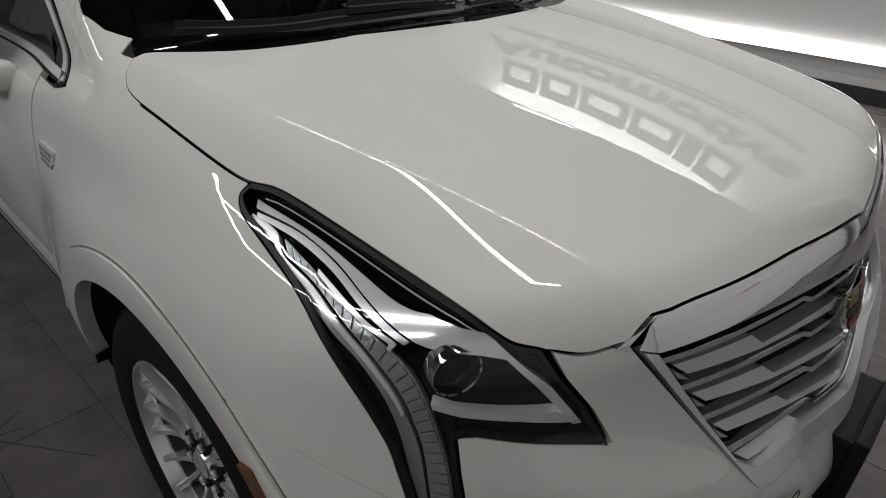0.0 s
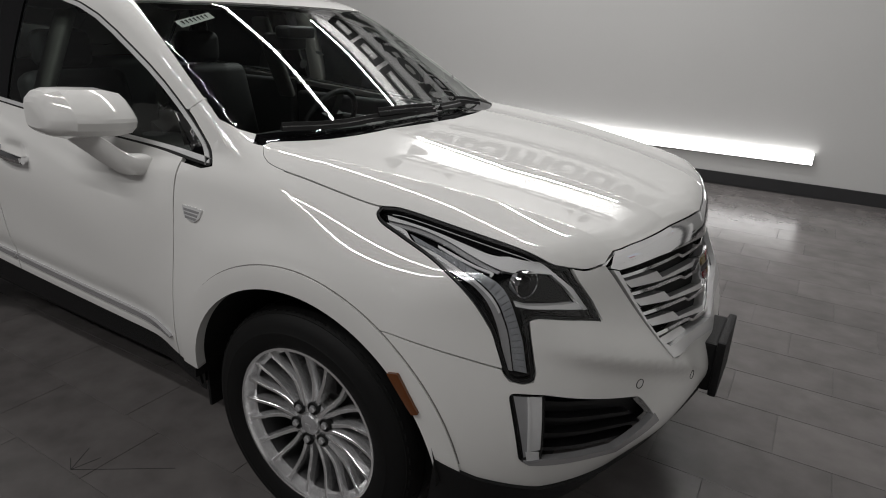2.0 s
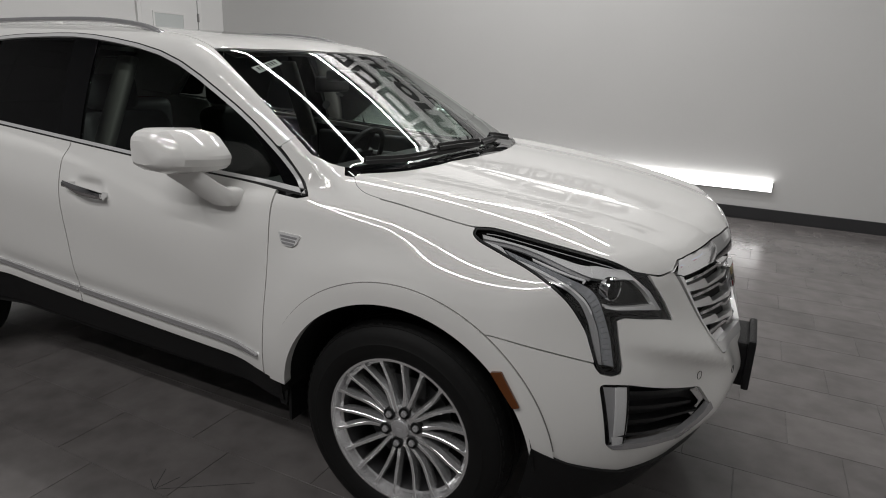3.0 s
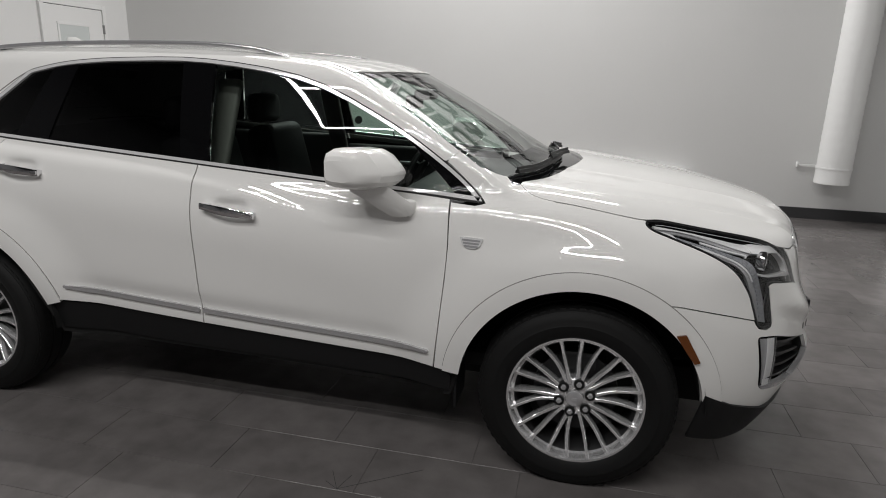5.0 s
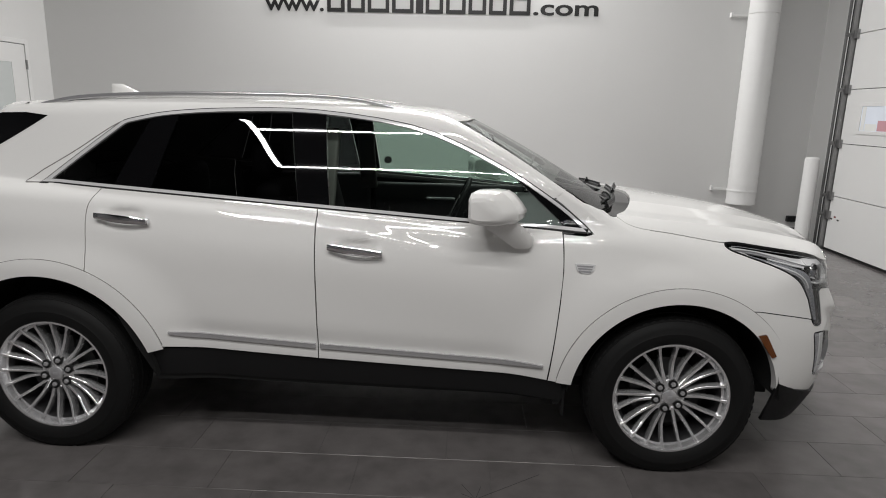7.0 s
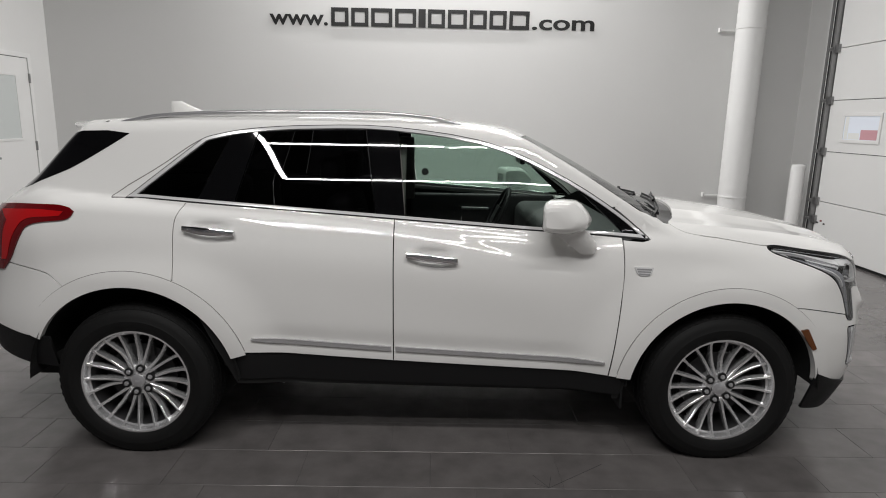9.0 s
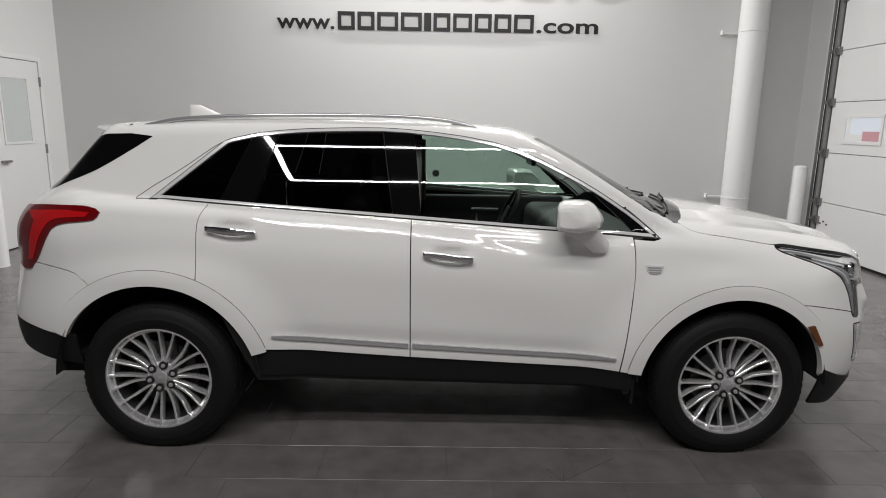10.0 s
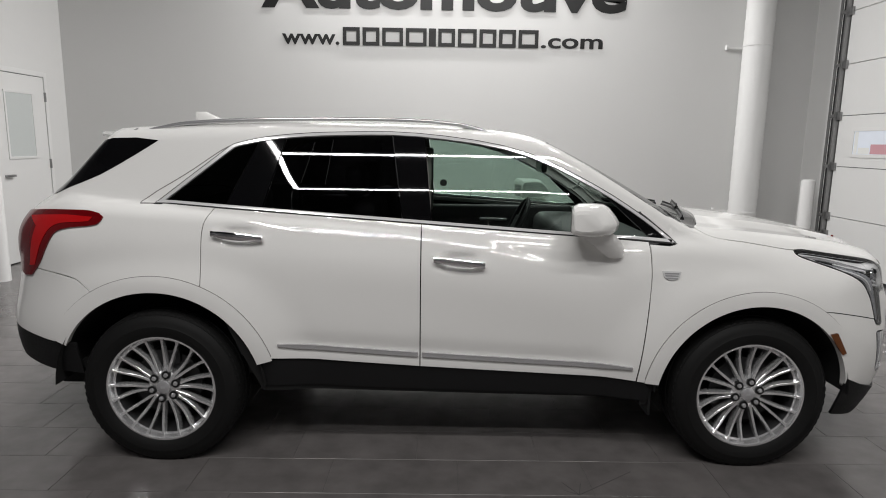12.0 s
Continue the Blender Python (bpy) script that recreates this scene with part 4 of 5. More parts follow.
panel("grille_surround", [(2.250, 0.970), (2.270, 0.963), (2.428, 0.733), (2.466, 0.704), (2.50, 0.697), (2.60, 0.680), (CENTRE, 0.650), (CENTRE, 0.612), (2.60, 0.646), (2.50, 0.665), (2.468, 0.674), (2.450, 0.697)], on_flank, SILVER, car, ds=0.02, lift=0.004, rim=0.05)


def side_u(z):
    return 2.280 + (0.955 - z) * 0.70


for z0, drop in ((0.945, 0.055), (0.888, 0.085), (0.822, 0.10), (0.752, 0.10)):
    a = side_u(z0)
    line = [(a, z0), (a + (CENTRE - a) * 0.62, z0 - drop * 0.45), (a + (CENTRE - a) * 0.68, z0 - drop * 0.45 - 0.014), (CENTRE, z0 - drop * 0.62 - 0.012)]
    panel("grille_bar", line + [(u, z - 0.009) for u, z in reversed(line)], on_flank, CHROME, car, ds=0.03, lift=-0.010, rim=0.03)
for z0, drop in ((0.922, 0.07), (0.861, 0.10), (0.793, 0.11), (0.731, 0.09)):
    a = side_u(z0) + 0.012
    cut = a + 0.165
    up = lambda u: z0 - drop * (u - a) / (CENTRE - a) * 0.75
    panel("grille_bar", [(a, z0), (cut, up(cut)), (cut + 0.035, up(cut) - 0.028), (CENTRE, up(CENTRE) - 0.02), (CENTRE, up(CENTRE) - 0.038), (cut + 0.03, up(cut) - 0.036), (a + 0.03, z0 - 0.025)], on_flank, SILVER, car, ds=0.03, lift=-0.016, rim=0.03)
    panel("bar_end", [(a - 0.004, z0 - 0.003), (a + 0.028, z0 - 0.031), (a + 0.008, z0 - 0.022)], on_flank, GREYCH, car, ds=0.03, lift=-0.012, rim=0.03)
SHIELD = [(-0.078, 0.872), (0.078, 0.872), (0.066, 0.815), (0.030, 0.785), (-0.030, 0.785), (-0.066, 0.815)]


def on_nose(p):
    return around(CENTRE + p[:, 0] / 1.12, p[:, 1])


emblem = panel("emblem", soften(SHIELD, 0.01), on_nose, CHROME, car, sides=(1,), ds=0.02, lift=0.004, rim=0.03, label="chrome framed shield emblem on the grille")[0]
for col, x0, x1, z0, z1 in ((GOLD, -0.055, -0.005, 0.838, 0.862), (ENAMEL, 0.005, 0.055, 0.838, 0.862), (INK, -0.052, 0.052, 0.818, 0.832), (ENAMEL, -0.045, -0.005, 0.795, 0.812), (GOLD, 0.005, 0.045, 0.795, 0.812)):
    panel("emblem_field", [(x0, z0), (x1, z0), (x1, z1), (x0, z1)], on_nose, col, emblem, sides=(1,), ds=0.02, lift=0.0065, rim=0.004)

# ---- bumper fittings ----
panel("fog_lamp", soften([(2.002, 0.690), (2.080, 0.684), (2.088, 0.478), (2.052, 0.474), (2.036, 0.49)], 0.006), on_flank, PIANO, car, ds=0.02, lift=-0.003, rim=0.03, label="clear upright daytime lamp in a black frame")
panel("fog_reflector", [(2.012, 0.680), (2.042, 0.678), (2.052, 0.50), (2.046, 0.496)], on_flank, GREYCH, car, ds=0.02, lift=-0.001, rim=0.004)
panel("fog_reflector", [(2.046, 0.678), (2.072, 0.676), (2.080, 0.52), (2.056, 0.515)], on_flank, SILVER, car, ds=0.02, lift=-0.001, rim=0.004)
panel("fog_reflector", [(2.048, 0.515), (2.078, 0.512), (2.081, 0.488), (2.054, 0.484)], on_flank, LAMPCH, car, ds=0.01, lift=0.0, rim=0.004)
panel("fog_rib", [(2.041, 0.678), (2.047, 0.678), (2.057, 0.515), (2.051, 0.515)], on_flank, LAMPCH, car, ds=0.02, lift=0.001, rim=0.004)
panel("fog_lens", soften([(2.006, 0.686), (2.076, 0.681), (2.084, 0.482), (2.056, 0.478), (2.041, 0.49)], 0.006), on_flank, LENS, car, ds=0.02, lift=0.004, rim=0.006)
for k in range(4):
    z0 = 0.655 - 0.048 * k
    far = 2.352 - 0.02 * k if k < 2 else 2.37
    panel("vent_slat", [(2.085, z0), (2.2, z0 - 0.022), (far, z0 - 0.055 + 0.004 * k), (far, z0 - 0.064 + 0.004 * k), (2.2, z0 - 0.034), (2.085, z0 - 0.012)], on_flank, BLACK, car, ds=0.03, lift=-0.02, rim=0.03)
panel("fog_trim", [(2.420, 0.503), (2.302, 0.434), (2.060, 0.470), (2.042, 0.486), (2.085, 0.486), (2.285, 0.456), (2.372, 0.512), (2.400, 0.534)], on_flank, SATIN, car, ds=0.02, lift=0.002, rim=0.02, label="satin chrome blade under the vent")
for u, z in ((2.345, 0.640), (2.60, 0.560)):
    ring_o = arc(u, z, 0.0115, 0, 360, 24)[:-1]
    panel("park_sensor", arc(u, z, 0.0135, 0, 360, 24)[:-1], on_flank, BLACK, car, holes=[ring_o], ds=0.006, lift=0.0012, rim=0.002, label="thin dark ring of a parking sensor")
panel("side_marker", soften([(1.741, 0.700), (1.768, 0.708), (1.818, 0.606), (1.803, 0.598)], 0.004), on_flank, AMBER, car, ds=0.015, lift=0.015, rim=0.012, label="amber side marker lens")
bm = bmesh.new()
box(bm, (2.34, -0.09, 0.425), (2.44, 0.16, 0.598), 0.012)
box(bm, (2.435, -0.100, 0.415), (2.462, 0.170, 0.612), 0.010)
bracket = part("plate_bracket", bm, CLAD, car, "empty black number plate bracket")
for y in (-0.06, 0.12):
    bm = bmesh.new()
    lathe(bm, [(0.007, 0), (0.006, 0.003), (0.0005, 0.004)], 12, Matrix.Translation((2.458, y, 0.575)) @ pose(0, 0, 0, 0, 90, 0))
    part("screw", bm, CHROME, bracket)

# ---- flank fittings ----
panel("fender_badge", soften([(0.955, 0.986), (1.046, 0.983), (1.036, 0.955), (1.018, 0.943), (0.985, 0.944), (0.966, 0.957)], 0.005), on_flank, SILVER, car, ds=0.015, lift=0.006, rim=0.008, label="small chrome shield badge on the fender")
for k in range(3):
    panel("badge_field", [(0.965 + 0.004 * k, 0.978 - 0.011 * k), (1.036 - 0.004 * k, 0.976 - 0.011 * k), (1.034 - 0.004 * k, 0.969 - 0.011 * k), (0.967 + 0.004 * k, 0.971 - 0.011 * k)], on_flank, GREYCH, car, ds=0.02, lift=0.0075, rim=0.002)
for x0, x1, z0, z1 in ((-0.862, -0.192, 0.598, 0.556), (-0.172, 0.845, 0.556, 0.503)):
    def lower(x):
        return z0 + (z1 - z0) * (x - x0) / (x1 - x0)
    xs = np.linspace(x0, x1, 8)
    panel("door_moulding", [(x, lower(x) + 0.011) for x in xs] + [(x, lower(x) - 0.011 + (0.012 if (x < -0.85 or x > 0.84) else 0)) for x in reversed(xs)], on_flank, SATIN, car, ds=0.03, lift=0.012, rim=0.016, label="satin chrome moulding along the door")


def handle(x0, x1, z0, z1):
    """Chrome pull bar that stands off the door on two feet."""
    made = []
    for s in (1, -1):
        bm = bmesh.new()
        xs = np.linspace(x0, x1, 14)
        base = around(xs, z0 + (z1 - z0) * (xs - x0) / (x1 - x0))
        rings = []
        for k, p in enumerate(base):
            t = k / 13
            off = 0.022 + 0.010 * math.sin(math.pi * t)
            tall = 0.0175 * (0.6 + 0.45 * math.sin(math.pi * min(max(t, 0.06), 0.94)) ** 0.5)
            deep = 0.008
            yy = base[0][1] + (base[-1][1] - base[0][1]) * t - 0.004 * math.sin(math.pi * t)
            ring = [bm.verts.new((p[0], (yy - off - deep * math.cos(b) - MID) * s, p[2] + tall * math.sin(b))) for b in np.linspace(0, 2 * math.pi, 10, endpoint=False)]
            rings.append(ring)
        for a, b in zip(rings, rings[1:]):
            for i in range(10):
                bm.faces.new((a[i], a[(i + 1) % 10], b[(i + 1) % 10], b[i]))
        bm.faces.new(rings[0])
        bm.faces.new(rings[-1])
        for k in (1, 12):
            p = base[k] * [1, 0, 1] + base[0 if k == 1 else -1] * [0, 1, 0]
            lo, hi = sorted(((p[1] - 0.034 - MID) * s, (p[1] + 0.02 - MID) * s))
            box(bm, (p[0] - 0.016, lo, p[2] - 0.009), (p[0] + 0.016, hi, p[2] + 0.009), 0.003)
        made.append(part("door_handle", bm, CHROME, car, "chrome pull handle", smooth=True))
    return made


handle(-1.156, -0.918, 1.134, 1.113)
handle(-0.122, 0.118, 1.030, 1.005)

# ---- mirrors ----
SHELL = [(-0.108, 0.050), (-0.100, 0.068), (-0.082, 0.077), (-0.02, 0.080), (0.030, 0.076), (0.058, 0.060), (0.094, 0.018), (0.108, -0.004), (0.110, -0.016), (0.102, -0.040), (0.080, -0.058), (0.02, -0.072), (-0.06, -0.070), (-0.100, -0.060), (-0.108, -0.045)]
for s in (1, -1):
    bm = bmesh.new()
    rings = []
    for t, tall, deep, back in ((0, 0.80, 0.90, 0), (0.04, 0.88, 0.94, 0), (0.25, 1.0, 1.0, 0), (0.55, 1.0, 0.99, 0), (0.78, 0.97, 0.93, 0), (0.90, 0.86, 0.80, 0.004), (0.97, 0.68, 0.66, 0.012), (1.0, 0.50, 0.52, 0.020)):
        y = -0.842 - 0.215 * t          # from the inner end to the outer end
        rings.append([bm.verts.new((0.530 - 0.055 * t + back + (px + 0.108) * deep, (y - MID) * s, 1.212 + 0.010 * t + (pz + 0.01) * tall)) for px, pz in SHELL])
    n = len(SHELL)
    for a, b in zip(rings, rings[1:]):
        for i in range(n):
            bm.faces.new((a[i], a[(i + 1) % n], b[(i + 1) % n], b[i]))
    bm.faces.new(rings[0])
    bm.faces.new(rings[-1])
    shell = part("side_mirror", bm, PAINT, car, "white door mirror shell", smooth=True)
    shell.data.set_sharp_from_angle(angle=radians(21))
    bm = bmesh.new()
    rings = []
    for p, r in (((0.625, -0.965, 1.158), (0.070, 0.022)), ((0.655, -0.950, 1.138), (0.064, 0.026)), ((0.690, -0.928, 1.108), (0.054, 0.030)), ((0.722, -0.900, 1.080), (0.046, 0.034)), ((0.732, -0.850, 1.072), (0.044, 0.036))):
        rings.append([bm.verts.new((p[0] + r[0] * math.copysign(abs(math.cos(b)) ** 0.6, math.cos(b)), (p[1] + 0.012 * math.cos(b) - MID) * s, p[2] + r[1] * math.copysign(abs(math.sin(b)) ** 0.6, math.sin(b)))) for b in np.linspace(0, 2 * math.pi, 16, endpoint=False)])
    for a, b in zip(rings, rings[1:]):
        for i in range(16):
            bm.faces.new((a[i], a[(i + 1) % 16], b[(i + 1) % 16], b[i]))
    bm.faces.new(rings[0])
    bm.faces.new(rings[-1])
    arm = part("mirror_arm", bm, PAINT, shell, smooth=True)
    arm.data.set_sharp_from_angle(angle=radians(35))
    bm = bmesh.new()
    near, far = [(0.528 - 0.055 * t, (-0.842 - 0.215 * t - MID) * s) for t in (0.2, 0.75)]
    face = [bm.verts.new((x, y, z)) for (x, y), z in ((near, 1.170), (far, 1.172), (far, 1.258), (near, 1.256))]
    bmesh.ops.solidify(bm, geom=[bm.faces.new(face)], thickness=0.001)
    part("mirror_glass", bm, CHROME, shell)

# ---- roof fittings ----
for s in (1, -1):
    bm = bmesh.new()
    rings = []
    for x, z in bend([(-1.60, 1.598), (-1.493, 1.628), (-1.309, 1.658), (-0.887, 1.680), (-0.323, 1.686), (-0.041, 1.671), (0.10, 1.643), (0.165, 1.615)], 5):
        rings.append([bm.verts.new((x, (-0.575 - 0.016 * math.copysign(abs(math.cos(b)) ** 0.6, math.cos(b)) - MID) * s, z - 0.012 + 0.011 * math.sin(b))) for b in np.linspace(0, 2 * math.pi, 12, endpoint=False)])
    for a, b in zip(rings, rings[1:]):
        for i in range(12):
            bm.faces.new((a[i], a[(i + 1) % 12], b[(i + 1) % 12], b[i]))
    bm.faces.new(rings[0])
    bm.faces.new(rings[-1])
    part("roof_rail", bm, SATIN, car, "satin silver roof rail", smooth=True)
bm = bmesh.new()
rings = []
for t in np.linspace(0, 1, 9):
    z = 1.640 + 0.084 * t
    front, back = -1.27 - 0.215 * t ** 0.85, -1.552 + 0.004 * t
    wide = 0.030 * (1 - t) ** 0.7 + 0.004
    rings.append([bm.verts.new(((front + back) / 2 + (front - back) / 2 * math.cos(b), wide * math.sin(b), z)) for b in np.linspace(0, 2 * math.pi, 16, endpoint=False)])
for a, b in zip(rings, rings[1:]):
    for i in range(16):
        bm.faces.new((a[i], a[(i + 1) % 16], b[(i + 1) % 16], b[i]))
bm.faces.new(rings[-1])
part("antenna_fin", bm, PAINT, car, smooth=True)
bm = bmesh.new()
rows = []
for y in np.linspace(-0.62, 0.62, 25):
    tip = -2.030 + 0.85 * y ** 2
    rows.append([bm.verts.new((x, y, z - 0.05 * y ** 2)) for x, z in ((-1.60, 1.634), (tip + 0.10, 1.612), (tip + 0.012, 1.604), (tip, 1.594), (tip + 0.006, 1.580), (-1.62, 1.566))])
for a, b in zip(rows, rows[1:]):
    for i in range(6):
        bm.faces.new((a[i], a[(i + 1) % 6], b[(i + 1) % 6], b[i]))
bm.faces.new(rows[0])
bm.faces.new(rows[-1])
spoiler = part("roof_spoiler", bm, PAINT, car, smooth=True)
for s in (1, -1):          # black winglets under its ends
    bm = bmesh.new()
    rings = []
    for y, grow in ((0.46, 0.9), (0.56, 1.0), (0.625, 0.85)):
        tip = -2.018 + 0.85 * y ** 2
        rings.append([bm.verts.new((x, s * y, z - 0.05 * y ** 2)) for x, z in ((-1.60, 1.562), (tip, 1.576), (tip - 0.012, 1.560), (tip + 0.05 * grow, 1.515), (-1.62, 1.53))])
    for a, b in zip(rings, rings[1:]):
        for i in range(5):
            bm.faces.new((a[i], a[(i + 1) % 5], b[(i + 1) % 5], b[i]))
    bm.faces.new(rings[0])
    bm.faces.new(rings[-1])
    part("winglet", bm, BLACK, spoiler, "black winglet under the spoiler end")

# ---- tail ----
TAILP = bend([(-2.20, 1.205), (-2.078, 1.216), (-1.927, 1.227), (-1.765, 1.230), (-1.690, 1.218)], 5) + bend([(-1.668, 1.203), (-1.680, 1.180), (-1.711, 1.164), (-1.823, 1.151), (-1.885, 1.128), (-1.922, 1.080), (-1.989, 0.981), (-2.057, 0.913)], 5) + [(-2.121, 0.904), (-2.20, 0.92)]
panel("tail_light", TAILP, on_flank, RED, car, ds=0.02, lift=0.008, rim=0.02, label="dark red L-shaped tail light")
panel("tail_guide", bend([(-2.10, 1.188), (-1.98, 1.199), (-1.833, 1.208), (-1.716, 1.201)], 5) + bend([(-1.730, 1.182), (-1.877, 1.166), (-1.944, 1.108), (-2.023, 0.966)], 5) + [(-2.065, 0.960), (-2.03, 1.08), (-2.01, 1.15)], on_flank, RED_BRIGHT, car, ds=0.02, lift=0.0105, rim=0.004)
panel("rear_pillar_trim", [(-1.488, 1.555), (-1.65, 1.566), (-1.819, 1.562), (-1.95, 1.54), (-2.30, 1.52), (-2.30, 1.295), (-2.06, 1.295), (-2.10, 1.288), (-2.025, 1.304), (-1.827, 1.387), (-1.673, 1.465)], on_flank, PIANO, car, ds=0.025, lift=0.003, rim=0.006)
panel("rear_glass", [(-2.31, 1.52), (-FAN - 0.2 - math.pi / 2, 1.52), (-FAN - 0.2 - math.pi / 2, 1.28), (-2.31, 1.295)], on_flank, PIANO, car, ds=0.05, lift=0.004, rim=0.004)


# ---- wipers ----
def loft(bm, centres, section):
    """One closed section carried along a line of places; section gives (across, up) offsets for station k of n."""
    rings, n = [], len(centres)
    for k, p in enumerate(centres):
        d = Vector(centres[min(k + 1, n - 1)]) - Vector(centres[max(k - 1, 0)])
        side = d.cross(Vector((0, 0, 1))).normalized()
        lift = side.cross(d).normalized()
        rings.append([bm.verts.new(Vector(p) + side * a + lift * u) for a, u in section(k / (n - 1))])
    m = len(rings[0])
    for a, b in zip(rings, rings[1:]):
        for i in range(m):
            bm.faces.new((a[i], a[(i + 1) % m], b[(i + 1) % m], b[i]))
    bm.faces.new(rings[0])
    bm.faces.new(rings[-1])


def wiper(pts, z_off, wide=0.011):
    line = bend(pts, 8)
    p = above(np.array([q[0] for q in line]), np.array([q[1] for q in line]))
    bm = bmesh.new()
    loft(bm, [Vector(q) + Vector((0, -MID, z_off)) for q in p], lambda t: [(-wide, -0.006), (wide, -0.006), (wide * 0.7, 0.006), (0.003, 0.009), (0.002, 0.020), (-0.002, 0.020), (-0.003, 0.009), (-wide * 0.7, 0.006)])
    return part("wiper", bm, BLACK, car)


wiper([(1.13, MID - 0.66), (1.205, MID - 0.45), (1.255, MID - 0.2), (1.27, MID + 0.02)], 0.012)
wiper([(1.30, MID - 0.05), (1.27, MID - 0.15), (1.235, MID - 0.30)], 0.030)
wiper([(1.25, MID + 0.10), (1.225, MID + 0.28), (1.19, MID + 0.43)], 0.008)
wiper([(1.245, MID + 0.44), (1.22, MID + 0.36), (1.21, MID + 0.28)], 0.020)

# ---- cabin ----
def soft_box(name, lo, hi, mat, r=0.04, label="", m=None):
    bm = bmesh.new()
    box(bm, lo, hi)
    bmesh.ops.bevel(bm, geom=list(bm.edges), offset=r, segments=4, affect="EDGES", profile=0.5)
    if m is not None:
        bm.transform(m)
    return part(name, bm, mat, car, label, smooth=True)


for y in (-0.38, 0.38):
    soft_box("front_seat", (-0.35, y - 0.25, 0.55), (0.22, y + 0.25, 0.74), CLOTH, 0.06)
    soft_box("seat_back", (-0.42, y - 0.24, 0.66), (-0.26, y + 0.24, 1.28), CLOTH, 0.06, m=Matrix.Translation((-0.34, 0, 0.66)) @ pose(0, 0, 0, 0, -14, 0) @ Matrix.Translation((0.34, 0, -0.66)))
    soft_box("head_rest", (-0.60, y - 0.13, 1.27), (-0.49, y + 0.13, 1.44), CLOTH, 0.045)
soft_box("rear_bench", (-1.30, -0.64, 0.58), (-0.78, 0.64, 0.78), CLOTH, 0.06)
soft_box("bench_back", (-1.42, -0.62, 0.70), (-1.26, 0.62, 1.26), CLOTH, 0.06)
soft_box("dashboard", (0.58, -0.74, 0.80), (1.10, 0.74, 1.09), CLOTH, 0.07, "dark dashboard under the windshield")
soft_box("console", (-0.2, -0.12, 0.45), (0.65, 0.12, 0.82), CLOTH, 0.05)
soft_box("cabin_floor", (-1.9, -0.78, 0.40), (1.1, 0.78, 0.46), INNER, 0.01)
for s in (-1, 1):
    soft_box("door_card", (-0.17, s * 0.80 - 0.03, 0.50), (0.88, s * 0.80 + 0.03, 1.12), CLOTH, 0.02)
    soft_box("door_card", (-1.10, s * 0.79 - 0.03, 0.50), (-0.20, s * 0.79 + 0.03, 1.18), CLOTH, 0.02)
    soft_box("belt_pillar", (-0.25, s * 0.70 - 0.02, 1.10), (-0.14, s * 0.70 + 0.02, 1.58), TRIMG, 0.015, m=Matrix.Translation((0, s * 0.74, 1.15)) @ pose(0, 0, 0, s * 24, 0, 0) @ Matrix.Translation((0, -s * 0.74, -1.15)))
panel("headliner", mirrored([(0.46, MID), (0.44, MID - 0.52), (-0.5, MID - 0.56), (-1.6, MID - 0.52), (-1.8, MID)]), on_top, TRIMG, car, sides=(1,), ds=0.08, lift=-0.045, rim=0.003)
for s in (-1, 1):
    soft_box("inner_pull", (0.20, s * 0.758 - 0.012, 1.005), (0.40, s * 0.758 + 0.012, 1.028), GREYCH, 0.008, "grey inner door pull")
bm = bmesh.new()
ringm = Matrix.Translation((0.42, 0.38, 1.03)) @ pose(0, 0, 0, 0, -65, 0)
lathe(bm, [(0.185 + 0.015 * math.cos(b), 0.015 * math.sin(b)) for b in np.linspace(0, 2 * math.pi, 10, endpoint=False)], 40, ringm, closed=True)
bmesh.ops.create_cube(bm, size=1, matrix=ringm @ Matrix.Diagonal((0.34, 0.05, 0.02, 1)))
bmesh.ops.create_cube(bm, size=1, matrix=ringm @ Matrix.Diagonal((0.12, 0.14, 0.03, 1)))
part("steering_wheel", bm, CLOTH, car, smooth=True)
soft_box("rear_view_mirror", (0.50, -0.12, 1.40), (0.53, 0.12, 1.47), BLACK, 0.012)
soft_box("camera_pod", (0.53, -0.08, 1.45), (0.62, 0.08, 1.50), BLACK, 0.015)
bm = bmesh.new()
lathe(bm, [(0.0005, 0.0), (0.026, 0.0), (0.026, 0.002), (0.0005, 0.002)], 24, Matrix.Translation((-0.068, 0.765 - MID, 1.279)) @ pose(0, 0, 0, 70, 0, 0))
part("window_sticker", bm, INK, car, "small round dark sticker on the far window")
tag_at = above(np.array([0.558, 0.530, 0.566, 0.597]), np.array([-0.545, -0.375, -0.375, -0.545]))
bm = bmesh.new()
bm.faces.new([bm.verts.new((p[0], p[1] - MID, p[2] - 0.014)) for p in tag_at])
bmesh.ops.solidify(bm, geom=list(bm.faces), thickness=0.001)
tag_ob = part("stock_tag", bm, PAPER, car, "white paper tag with marker writing inside the windshield")
low, high = [tag_at[0] * 0.75 + tag_at[3] * 0.25, tag_at[1] * 0.75 + tag_at[2] * 0.25], [tag_at[0] * 0.2 + tag_at[3] * 0.8, tag_at[1] * 0.2 + tag_at[2] * 0.8]
for k in range(7):
    a0, a1 = 0.10 + 0.115 * k, 0.10 + 0.115 * k + 0.07
    bm = bmesh.new()
    bm.faces.new([bm.verts.new(Vector(line[0] * (1 - a) + line[1] * a) + Vector((0, -MID, -0.0115))) for line, a in ((low, a0), (low, a1), (high, a1 - 0.02), (high, a0 + 0.02))])
    bmesh.ops.solidify(bm, geom=list(bm.faces), thickness=0.0008)
    part("marker_stroke", bm, INK, tag_ob)

# underbody
block("underbody", (-2.15, -0.52, 0.24), (2.05, 0.52, 0.42), INNER, car)
